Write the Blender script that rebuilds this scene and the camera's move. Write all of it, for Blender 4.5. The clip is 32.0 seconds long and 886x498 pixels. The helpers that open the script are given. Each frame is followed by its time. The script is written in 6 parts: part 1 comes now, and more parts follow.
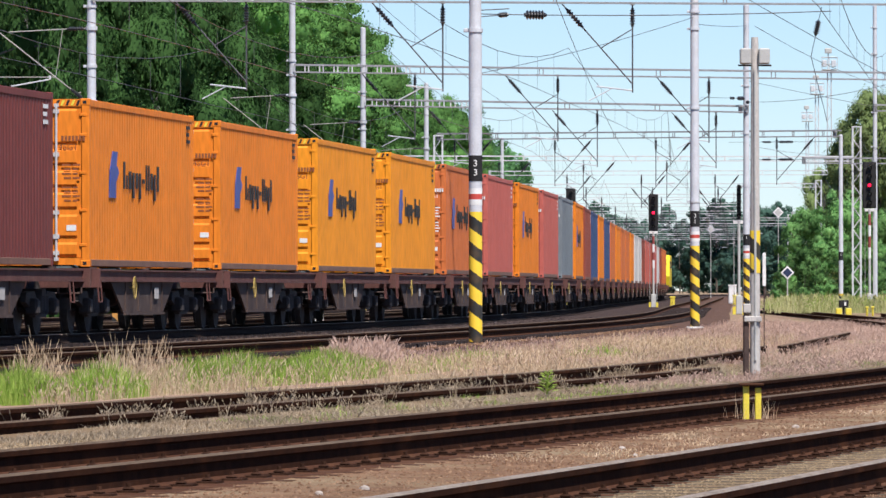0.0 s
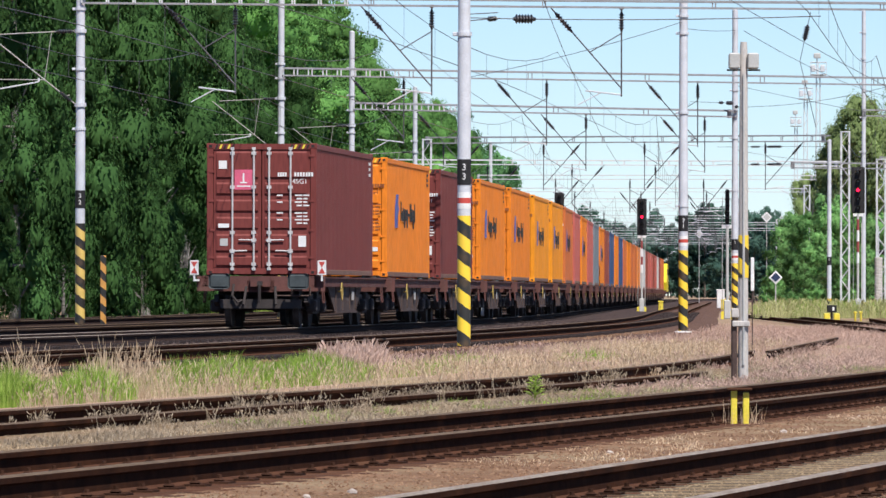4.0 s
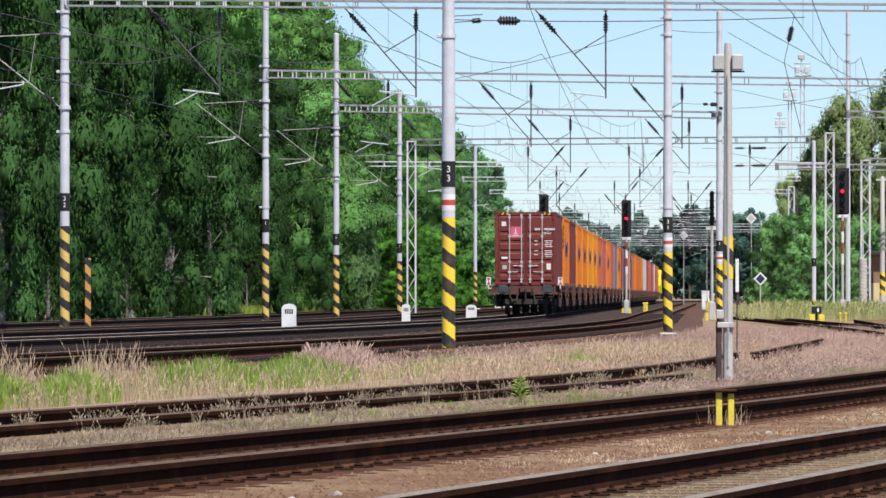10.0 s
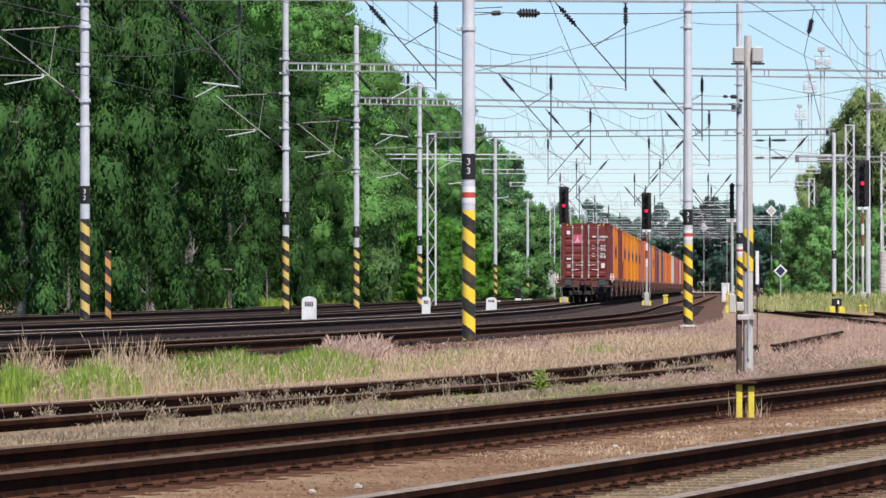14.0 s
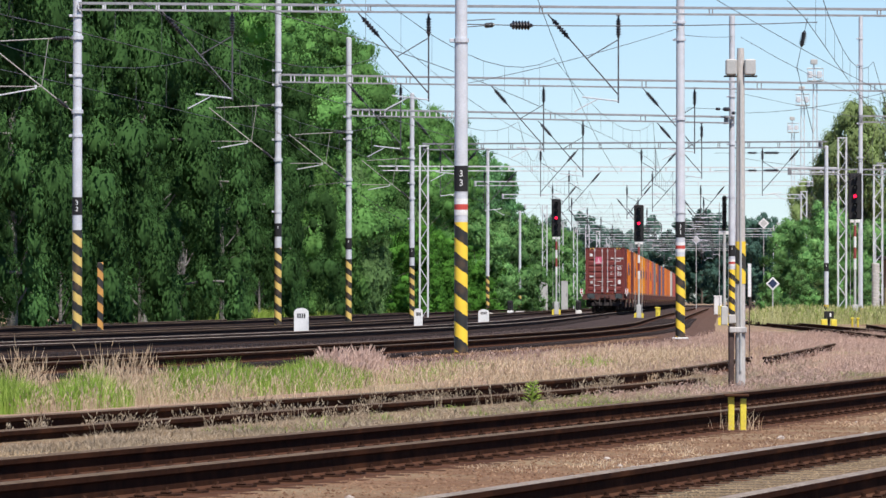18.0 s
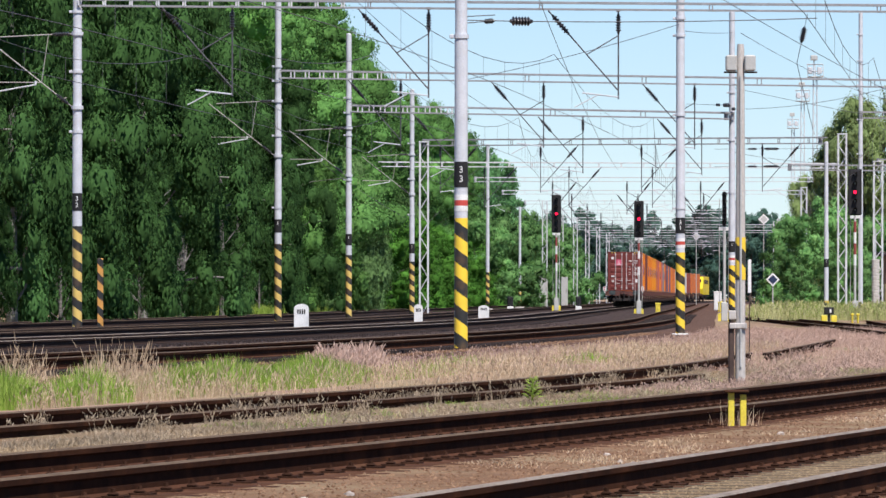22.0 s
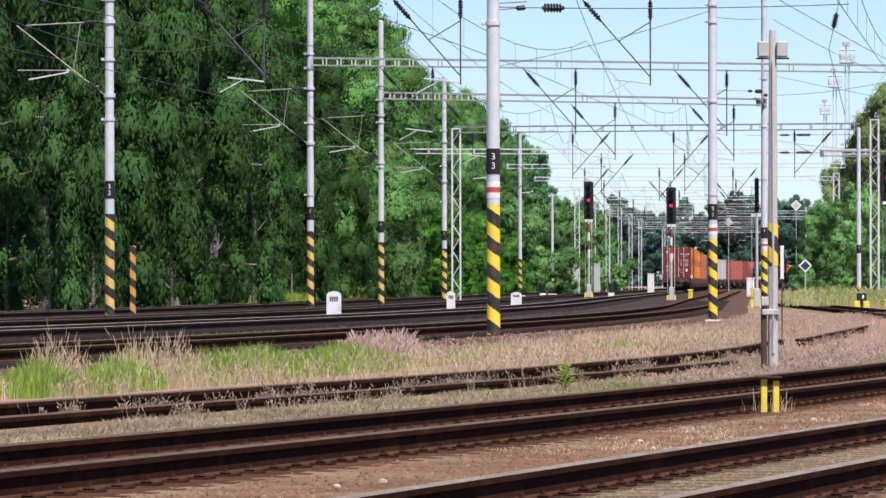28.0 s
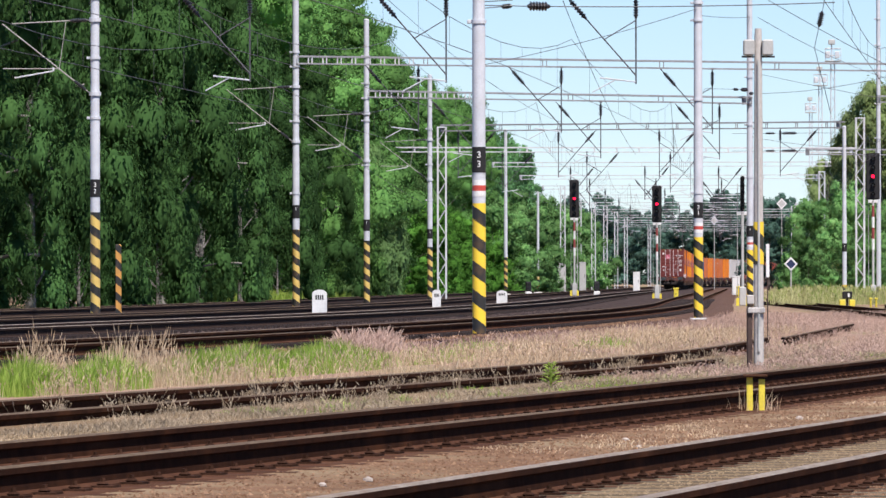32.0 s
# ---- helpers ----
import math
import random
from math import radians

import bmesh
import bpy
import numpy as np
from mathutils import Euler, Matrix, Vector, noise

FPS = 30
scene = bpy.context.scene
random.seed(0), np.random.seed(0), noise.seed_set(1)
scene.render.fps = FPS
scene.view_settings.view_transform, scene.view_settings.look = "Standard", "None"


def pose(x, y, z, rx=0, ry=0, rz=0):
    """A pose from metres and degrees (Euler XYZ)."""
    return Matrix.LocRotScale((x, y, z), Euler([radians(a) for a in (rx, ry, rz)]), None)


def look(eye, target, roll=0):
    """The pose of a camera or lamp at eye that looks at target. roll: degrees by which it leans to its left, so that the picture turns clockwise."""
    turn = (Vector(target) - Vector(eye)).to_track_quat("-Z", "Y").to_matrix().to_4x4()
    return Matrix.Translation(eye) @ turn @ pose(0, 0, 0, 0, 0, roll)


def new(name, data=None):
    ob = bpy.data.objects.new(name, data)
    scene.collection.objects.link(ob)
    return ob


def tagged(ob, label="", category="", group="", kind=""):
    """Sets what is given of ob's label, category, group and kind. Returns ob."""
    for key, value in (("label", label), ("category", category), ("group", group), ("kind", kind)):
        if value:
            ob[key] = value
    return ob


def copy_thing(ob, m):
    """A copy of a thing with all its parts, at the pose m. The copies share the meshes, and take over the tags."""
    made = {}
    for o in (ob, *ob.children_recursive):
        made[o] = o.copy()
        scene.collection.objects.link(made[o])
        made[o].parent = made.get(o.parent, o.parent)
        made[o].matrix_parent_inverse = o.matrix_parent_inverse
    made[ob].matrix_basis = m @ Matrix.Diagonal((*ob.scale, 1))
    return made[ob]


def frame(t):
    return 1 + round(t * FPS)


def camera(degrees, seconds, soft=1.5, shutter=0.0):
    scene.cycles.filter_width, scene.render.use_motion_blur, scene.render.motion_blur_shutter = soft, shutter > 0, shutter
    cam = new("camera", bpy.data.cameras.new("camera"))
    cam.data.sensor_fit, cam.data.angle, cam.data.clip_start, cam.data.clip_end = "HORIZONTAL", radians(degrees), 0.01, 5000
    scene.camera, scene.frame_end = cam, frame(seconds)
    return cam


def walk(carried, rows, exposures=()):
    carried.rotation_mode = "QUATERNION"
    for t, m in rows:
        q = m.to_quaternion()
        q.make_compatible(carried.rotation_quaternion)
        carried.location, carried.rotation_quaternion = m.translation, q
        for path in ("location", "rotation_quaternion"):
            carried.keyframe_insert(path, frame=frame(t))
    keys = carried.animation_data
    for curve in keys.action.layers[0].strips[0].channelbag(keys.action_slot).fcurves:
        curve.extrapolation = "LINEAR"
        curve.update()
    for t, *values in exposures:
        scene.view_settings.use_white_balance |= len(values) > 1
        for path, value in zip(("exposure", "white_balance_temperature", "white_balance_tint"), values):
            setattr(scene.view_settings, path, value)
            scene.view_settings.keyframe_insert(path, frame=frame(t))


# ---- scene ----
# The camera stands on the platform and only turns: seconds, yaw, pitch, roll in degrees.
EYE_Z = 0.85
PATH = (
    (0, 0.2171, 0.3365, -0.071),
    (0.5, 0.2429, 0.3097, -0.046),
    (1, 0.2412, 0.3141, -0.029),
    (1.5, 0.2001, 0.3298, -0.027),
    (2, 0.1431, 0.3204, -0.003),
    (2.5, 0.1714, 0.3464, 0.001),
    (4.5, 0.1079, 0.3677, 0.117),
    (5, 0.0635, 0.3398, -0.001),
    (5.5, 0.0731, 0.3442, -0.053),
    (6, 0.0457, 0.3916, -0.010),
    (6.5, 0.0687, 0.3558, 0.005),
    (7, 0.0006, 0.3416, 0.001),
    (7.5, -0.0082, 0.3425, -0.015),
    (8, 0.0079, 0.3496, -0.019),
    (8.5, 0.0008, 0.3307, -0.032),
    (9, 0.0000, 0.3203, 0.000),
    (9.5, 0.0217, 0.3584, -0.063),
    (10, -0.0047, 0.3838, -0.010),
    (10.5, -0.0433, 0.3819, -0.007),
    (11, 0.0072, 0.3842, 0.001),
    (11.5, 0.0278, 0.3419, 0.025),
    (12, 0.0615, 0.2987, -0.063),
    (12.5, 0.1146, 0.2870, -0.041),
    (13, 0.1104, 0.3069, -0.023),
    (13.5, 0.1237, 0.2909, 0.027),
    (14, 0.1603, 0.3222, -0.053),
    (14.5, 0.1857, 0.3565, -0.053),
    (16.5, 0.0842, 0.2870, 0.103),
    (17, 0.1279, 0.3207, 0.020),
    (17.5, 0.1515, 0.3625, 0.034),
    (18, 0.0975, 0.4203, 0.053),
    (18.5, 0.0776, 0.4067, 0.006),
    (19, 0.0718, 0.4094, -0.018),
    (19.5, 0.0559, 0.4000, 0.067),
    (20, 0.0738, 0.3903, 0.043),
    (20.5, 0.1244, 0.3841, 0.009),
    (21, 0.1032, 0.3802, 0.085),
    (21.5, 0.1067, 0.3487, 0.002),
    (22, 0.0975, 0.3872, 0.053),
    (22.5, 0.0730, 0.3850, 0.082),
    (23, 0.0920, 0.3779, 0.081),
    (23.5, 0.1286, 0.3558, -0.000),
    (24, 0.1357, 0.3701, -0.001),
    (24.5, 0.1812, 0.3872, -0.088),
    (26.5, 0.1750, 0.3884, -0.128),
    (27, 0.2156, 0.3441, -0.096),
    (27.5, 0.3379, 0.3078, -0.130),
    (28, 0.3637, 0.2800, -0.085),
    (28.5, 0.3138, 0.2873, -0.064),
    (29, 0.2687, 0.2980, -0.147),
    (29.5, 0.2516, 0.3407, -0.155),
    (30, 0.2807, 0.3388, -0.186),
    (30.5, 0.3031, 0.3562, -0.164),
    (31, 0.3575, 0.3179, -0.129),
    (31.5, 0.2937, 0.3018, -0.075),
    (32, 0.2459, 0.2664, -0.096),
)
cam = camera(7.27, 32.0, soft=1.5)
walk(cam, [(t, pose(0, 0, EYE_Z, 90 + pitch, 0, yaw) @ pose(0, 0, 0, 0, 0, roll)) for t, yaw, pitch, roll in PATH],
     exposures=((0.0, 0.58, 6400, 13), (5.5, 0.62, 6400, 12), (10.0, 0.55, 6400, 12), (20.0, 0.54, 6400, 13), (32.0, 0.62, 6450, 15)))

# ---- light ----
SUN_EL, SUN_AZ = 59.0, 156.0          # azimuth clockwise from the +y axis, where the sun stands
world = bpy.data.worlds.new("sky")
world.use_nodes = True
scene.world = world
wn = world.node_tree
sky = wn.nodes.new("ShaderNodeTexSky")
sky.sky_type, sky.sun_disc = "NISHITA", False
sky.sun_elevation, sky.sun_rotation = radians(SUN_EL), radians(SUN_AZ)
sky.air_density, sky.dust_density, sky.ozone_density, sky.altitude = 0.95, 0.0, 7.5, 1800
wn.nodes["Background"].inputs["Strength"].default_value = 0.083
wn.links.new(sky.outputs[0], wn.nodes["Background"].inputs["Color"])
sun = new("sun", bpy.data.lights.new("sun", "SUN"))
sun.data.energy, sun.data.angle, sun.data.color = 4.9, radians(0.5), (1.0, 0.95, 0.88)
az, el = radians(SUN_AZ), radians(SUN_EL)
sun_from = Vector((math.sin(az) * math.cos(el), math.cos(az) * math.cos(el), math.sin(el)))
sun.matrix_world = look(sun_from * 300, (0, 0, 0))


# ---- materials ----
def tree_of(name):
    m = bpy.data.materials.new(name)
    m.use_nodes = True
    return m, m.node_tree, m.node_tree.nodes["Principled BSDF"]


def mat(name, a, b=None, rough=0.7, metal=0.0, scale=6.0, fine=60.0, bump=0.2, dirt=None, dirt_amount=0.45,
        dirt_scale=1.5, island=0.0, stretch=(1, 1, 1), vary=0.0, spec=0.5):
    """Two tones in a coarse noise, a fine grain, and stains of a third tone."""
    m, t, p = tree_of(name)
    b = b or tuple(0.75 * c for c in a)
    n, l = t.nodes, t.links
    co = n.new("ShaderNodeTexCoord")
    mp = n.new("ShaderNodeMapping")
    mp.inputs["Scale"].default_value = stretch
    l.new(co.outputs["Object"], mp.inputs["Vector"])

    def noise_at(s, detail=5.0):
        k = n.new("ShaderNodeTexNoise")
        k.inputs["Scale"].default_value, k.inputs["Detail"].default_value = s, detail
        l.new(mp.outputs[0], k.inputs["Vector"])
        return k

    def mix(fac, c1, c2):
        k = n.new("ShaderNodeMix")
        k.data_type = "RGBA"
        for sock, val in ((k.inputs[0], fac), (k.inputs[6], c1), (k.inputs[7], c2)):
            if hasattr(val, "is_linked"):
                l.new(val, sock)
            else:
                sock.default_value = (*val, 1) if isinstance(val, tuple) else val
        return k.outputs[2]

    def ramp(sock, lo, hi):
        k = n.new("ShaderNodeMapRange")
        k.inputs[1].default_value, k.inputs[2].default_value = lo, hi
        l.new(sock, k.inputs[0])
        return k.outputs[0]

    coarse, grain = noise_at(scale), noise_at(fine, 3.0)
    col = mix(ramp(coarse.outputs[0], 0.32, 0.68), a, b)
    col = mix(ramp(grain.outputs[0], 0.35, 0.75), col, mix(0.5, col, tuple(0.55 * c for c in b)))
    if dirt:
        st = noise_at(dirt_scale, 7.0)
        col = mix(ramp(st.outputs[0], 1.0 - dirt_amount - 0.12, 1.0 - dirt_amount + 0.16), col, dirt)
    if island or vary:
        hs = n.new("ShaderNodeHueSaturation")
        if island:
            rnd = n.new("ShaderNodeNewGeometry").outputs["Random Per Island"]
        else:
            rnd = n.new("ShaderNodeObjectInfo").outputs["Random"]
        k = n.new("ShaderNodeMapRange")
        amt = island or vary
        k.inputs[3].default_value, k.inputs[4].default_value = 1 - amt, 1 + amt
        l.new(rnd, k.inputs[0])
        l.new(k.outputs[0], hs.inputs["Value"])
        l.new(col, hs.inputs["Color"])
        col = hs.outputs[0]
    l.new(col, p.inputs["Base Color"])
    p.inputs["Roughness"].default_value, p.inputs["Metallic"].default_value = rough, metal
    p.inputs["Specular IOR Level"].default_value = spec
    if bump:
        bp = n.new("ShaderNodeBump")
        bp.inputs["Strength"].default_value, bp.inputs["Distance"].default_value = bump, 0.02
        l.new(grain.outputs[0], bp.inputs["Height"])
        l.new(bp.outputs[0], p.inputs["Normal"])
    return m


def leaf_mat(name, a, b, through_light=0.42, island=0.35, patch=0.42):
    m, t, p = tree_of(name)
    n, l = t.nodes, t.links
    rnd = n.new("ShaderNodeNewGeometry")
    mix = n.new("ShaderNodeMix")
    mix.data_type = "RGBA"
    mix.inputs[6].default_value, mix.inputs[7].default_value = (*a, 1), (*b, 1)
    l.new(rnd.outputs["Random Per Island"], mix.inputs[0])
    hs = n.new("ShaderNodeHueSaturation")
    oi = n.new("ShaderNodeObjectInfo")
    k = n.new("ShaderNodeMapRange")
    k.inputs[3].default_value, k.inputs[4].default_value = 1 - island, 1 + island
    l.new(oi.outputs["Random"], k.inputs[0])
    co, big = n.new("ShaderNodeTexCoord"), n.new("ShaderNodeTexNoise")          # large noise tone; on trees it paints lit and shaded leaf masses into colour
    big.inputs["Scale"].default_value, big.inputs["Detail"].default_value = 0.42, 2.0
    l.new(co.outputs["Object"], big.inputs["Vector"])
    tone, mul = n.new("ShaderNodeMapRange"), n.new("ShaderNodeMath")
    for i, v in ((1, 0.34), (2, 0.66), (3, 1 - patch), (4, 1 + patch)):
        tone.inputs[i].default_value = v
    l.new(big.outputs[0], tone.inputs[0])
    mul.operation = "MULTIPLY"
    l.new(k.outputs[0], mul.inputs[0])
    l.new(tone.outputs[0], mul.inputs[1])
    l.new(mul.outputs[0], hs.inputs["Value"])
    l.new(mix.outputs[2], hs.inputs["Color"])
    l.new(hs.outputs[0], p.inputs["Base Color"])
    p.inputs["Roughness"].default_value, p.inputs["Specular IOR Level"].default_value = 0.8, 0.04
    tr = n.new("ShaderNodeBsdfTranslucent")
    l.new(hs.outputs[0], tr.inputs["Color"])
    ms = n.new("ShaderNodeMixShader")
    ms.inputs[0].default_value = through_light
    l.new(p.outputs[0], ms.inputs[1])
    l.new(tr.outputs[0], ms.inputs[2])
    l.new(ms.outputs[0], n["Material Output"].inputs["Surface"])
    return m


def stripe_mat(name, period=0.5, lean=0.75, worn=(0.30, 0.16, 0.05), wear=0.3, yellow=(0.80, 0.55, 0.04)):
    """Slanting black and yellow warning bands, weathered."""
    m, t, p = tree_of(name)
    n, l = t.nodes, t.links
    co = n.new("ShaderNodeTexCoord")
    sx = n.new("ShaderNodeSeparateXYZ")
    l.new(co.outputs["Object"], sx.inputs[0])

    def calc(op, x, y):
        k = n.new("ShaderNodeMath")
        k.operation = op
        for sock, v in zip(k.inputs, (x, y)):
            if hasattr(v, "is_linked"):
                l.new(v, sock)
            else:
                sock.default_value = v
        return k.outputs[0]

    w = n.new("ShaderNodeTexNoise")
    w.inputs["Scale"].default_value = 7.0
    l.new(co.outputs["Object"], w.inputs["Vector"])
    v = calc("ADD", sx.outputs[2], calc("MULTIPLY", sx.outputs[0], lean))
    v = calc("ADD", v, calc("MULTIPLY", w.outputs[0], 0.06))
    v = calc("FRACT", calc("DIVIDE", v, period), 0)
    v = calc("GREATER_THAN", v, 0.5)

    def mix(fac, c1, c2):
        k = n.new("ShaderNodeMix")
        k.data_type = "RGBA"
        for sock, val in ((k.inputs[0], fac), (k.inputs[6], c1), (k.inputs[7], c2)):
            if hasattr(val, "is_linked"):
                l.new(val, sock)
            else:
                sock.default_value = (*val, 1)
        return k.outputs[2]

    col = mix(v, (0.022, 0.022, 0.02), yellow)
    st = n.new("ShaderNodeTexNoise")
    st.inputs["Scale"].default_value, st.inputs["Detail"].default_value = 3.0, 8.0
    l.new(co.outputs["Object"], st.inputs["Vector"])
    mr = n.new("ShaderNodeMapRange")
    mr.inputs[1].default_value, mr.inputs[2].default_value, mr.inputs[4].default_value = 0.5, 0.75, wear
    l.new(st.outputs[0], mr.inputs[0])
    l.new(mix(mr.outputs[0], col, worn), p.inputs["Base Color"])
    p.inputs["Roughness"].default_value = 0.5
    return m


def glow_mat(name, colour, strength):
    m, t, p = tree_of(name)
    p.inputs["Base Color"].default_value = (*colour, 1)
    p.inputs["Emission Color"].default_value = (*colour, 1)
    p.inputs["Emission Strength"].default_value = strength
    return m


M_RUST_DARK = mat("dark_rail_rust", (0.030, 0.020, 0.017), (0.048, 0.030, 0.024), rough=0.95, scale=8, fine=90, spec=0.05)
# near-black: the shade under the rail head is put into this rust colour
M_RUST_SHADED = mat("shaded_rail_rust", (0.024, 0.011, 0.007), (0.044, 0.018, 0.010), rough=0.95, scale=8, fine=90, dirt=(0.085, 0.034, 0.016), dirt_amount=0.34, spec=0.03)
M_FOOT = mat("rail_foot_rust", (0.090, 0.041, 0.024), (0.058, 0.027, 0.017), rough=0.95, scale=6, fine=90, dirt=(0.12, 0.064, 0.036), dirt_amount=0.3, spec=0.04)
M_CLIP = mat("fastening_rust", (0.058, 0.028, 0.018), (0.030, 0.015, 0.010), rough=0.95, scale=20, fine=90, spec=0.04, vary=0.3)
M_HEAD = mat("rail_head", (0.29, 0.245, 0.205), (0.19, 0.155, 0.125), rough=0.7, metal=0.0, scale=3, fine=40, bump=0.08, spec=0.15, dirt=(0.16, 0.10, 0.065), dirt_amount=0.34, dirt_scale=5)
M_HEAD_DULL = mat("rail_head_dull", (0.140, 0.100, 0.068), (0.095, 0.066, 0.044), rough=0.8, metal=0.0, scale=4, fine=40, bump=0.1, spec=0.12)
M_SLEEPER = mat("sleeper_stain", (0.100, 0.046, 0.026), (0.062, 0.029, 0.017), rough=0.95, scale=5, fine=60, dirt=(0.14, 0.085, 0.05), dirt_amount=0.3, vary=0.25, spec=0.1)
M_SLEEPER_DARK = mat("dark_sleeper", (0.05, 0.037, 0.034), (0.032, 0.025, 0.024), rough=0.95, scale=5, fine=60, vary=0.2, spec=0.08)
M_BALLAST = mat("ballast_dark", (0.060, 0.042, 0.038), (0.034, 0.025, 0.024), rough=0.95, scale=3, fine=22, bump=0.9, dirt=(0.09, 0.062, 0.052), dirt_amount=0.4, spec=0.08)
M_BALLAST_RUST = mat("ballast_rusty", (0.115, 0.066, 0.050), (0.070, 0.042, 0.034), rough=0.96, scale=3, fine=22, bump=0.9, dirt=(0.15, 0.092, 0.064), dirt_amount=0.4, spec=0.08)
M_GRAVEL = mat("gravel_brown", (0.220, 0.128, 0.077), (0.140, 0.080, 0.047), rough=0.97, scale=2.2, fine=24, bump=1.0, dirt=(0.235, 0.180, 0.112), dirt_amount=0.44, dirt_scale=0.7, spec=0.1)
M_GRAVEL_GREY = mat("gravel_grey", (0.235, 0.172, 0.105), (0.160, 0.112, 0.066), rough=0.97, scale=2.2, fine=24, bump=1.0, dirt=(0.20, 0.112, 0.058), dirt_amount=0.36, dirt_scale=0.7, spec=0.1)
M_SLEEPER_GREY = mat("weathered_sleeper", (0.14, 0.12, 0.085), (0.095, 0.08, 0.056), rough=0.95, scale=5, fine=60, dirt=(0.09, 0.05, 0.03), dirt_amount=0.38, vary=0.3, spec=0.1)
M_GROUND = mat("dry_ground", (0.34, 0.235, 0.17), (0.24, 0.160, 0.110), rough=0.97, spec=0.1, scale=0.9, fine=14, bump=0.6, dirt=(0.19, 0.19, 0.08), dirt_amount=0.42, dirt_scale=0.12)
M_STONE = mat("stone", (0.5, 0.45, 0.40), (0.34, 0.28, 0.24), rough=0.9, scale=20, fine=120, vary=0.3)
M_STEEL = mat("galvanised", (0.60, 0.62, 0.655), (0.50, 0.52, 0.56), rough=0.45, metal=0.0, scale=3, fine=50, bump=0.05, dirt=(0.50, 0.50, 0.51), dirt_amount=0.35, dirt_scale=6)
M_LATTICE = mat("white_lattice", (0.64, 0.655, 0.67), (0.53, 0.54, 0.56), rough=0.55, metal=0.0, scale=3, fine=40, bump=0.05, dirt=(0.48, 0.46, 0.43), dirt_amount=0.25)
M_CONCRETE = mat("concrete_post", (0.54, 0.51, 0.48), (0.45, 0.42, 0.39), rough=0.9, scale=4, fine=60, dirt=(0.35, 0.31, 0.27), dirt_amount=0.3, stretch=(1, 1, 0.3))
M_BLACK = mat("black_paint", (0.018, 0.018, 0.02), (0.028, 0.027, 0.027), rough=0.6, scale=6, bump=0.03, spec=0.2)
M_WHITE = mat("white_paint", (0.78, 0.78, 0.77), (0.68, 0.68, 0.66), rough=0.55, scale=5, bump=0.05, dirt=(0.5, 0.47, 0.42), dirt_amount=0.2)
M_RED = mat("red_paint", (0.55, 0.07, 0.05), (0.45, 0.06, 0.05), rough=0.5, scale=5, bump=0.03)
M_BAND = mat("faded_red_paint", (0.30, 0.06, 0.055), (0.22, 0.05, 0.045), rough=0.6, scale=5, bump=0.03)
M_YELLOW = mat("yellow_paint", (0.78, 0.66, 0.06), (0.68, 0.52, 0.05), rough=0.55, scale=6, bump=0.05, dirt=(0.4, 0.3, 0.12), dirt_amount=0.2)
M_STRIPE = stripe_mat("warning_bands")
M_STRIPE_OLD = stripe_mat("faded_warning_bands", worn=(0.20, 0.11, 0.05), wear=0.45, yellow=(0.62, 0.44, 0.12))
M_PORC = mat("porcelain", (0.022, 0.022, 0.028), (0.036, 0.034, 0.038), rough=0.3, scale=8, bump=0.0)
M_WIRE = mat("wire", (0.13, 0.13, 0.14), (0.09, 0.09, 0.10), rough=0.6, metal=0.4, scale=8, bump=0.0)
M_BEAM = mat("grey_girder", (0.30, 0.305, 0.32), (0.22, 0.225, 0.24), rough=0.6, metal=0.0, scale=3, fine=40, bump=0.05, dirt=(0.22, 0.21, 0.20), dirt_amount=0.3, spec=0.3)
M_ARM = mat("weathered_tube", (0.40, 0.39, 0.36), (0.30, 0.285, 0.26), rough=0.7, scale=6, fine=40, bump=0.05, dirt=(0.25, 0.2, 0.15), dirt_amount=0.3)
M_GREY = mat("grey_cabinet", (0.50, 0.50, 0.48), (0.42, 0.42, 0.40), rough=0.6, scale=4, bump=0.05, dirt=(0.3, 0.28, 0.25), dirt_amount=0.25)
M_LAMP_OFF = mat("dark_lens", (0.012, 0.012, 0.014), (0.02, 0.02, 0.02), rough=0.15, bump=0.0)
M_LAMP_RED = glow_mat("red_lens", (0.95, 0.01, 0.05), 2.2)
M_BLUE = mat("blue_sign", (0.03, 0.045, 0.10), (0.02, 0.03, 0.08), rough=0.4, bump=0.0)

# train
M_WAGON = mat("wagon_frame", (0.155, 0.066, 0.057), (0.092, 0.042, 0.037), rough=0.85, scale=3, fine=40, dirt=(0.20, 0.115, 0.088), dirt_amount=0.35, spec=0.2)
M_PLATE = mat("wagon_plate", (0.10, 0.068, 0.058), (0.068, 0.046, 0.041), rough=0.85, scale=2, fine=30, dirt=(0.16, 0.115, 0.095), dirt_amount=0.3, spec=0.2)
M_UNDER = mat("running_gear", (0.022, 0.018, 0.017), (0.04, 0.03, 0.028), rough=0.85, scale=6, fine=50)
M_BUFFER = mat("buffer_steel", (0.070, 0.085, 0.088), (0.045, 0.055, 0.058), rough=0.75, scale=5, fine=40, dirt=(0.07, 0.055, 0.05), dirt_amount=0.3, spec=0.2)
M_DUST = mat("dusty_rail_paint", (0.22, 0.115, 0.075), (0.15, 0.075, 0.05), rough=0.8, scale=2, fine=30, bump=0.05)
M_BRASS = mat("dull_yellow_paint", (0.42, 0.31, 0.07), (0.30, 0.20, 0.06), rough=0.6, scale=6, bump=0.03)
M_EMBLEM = mat("emblem_blue", (0.025, 0.06, 0.36), (0.02, 0.045, 0.26), rough=0.5, scale=4, bump=0.0)
M_STENCIL = mat("faded_stencil_ink", (0.30, 0.085, 0.02), (0.22, 0.065, 0.02), rough=0.7, scale=6, bump=0.0)
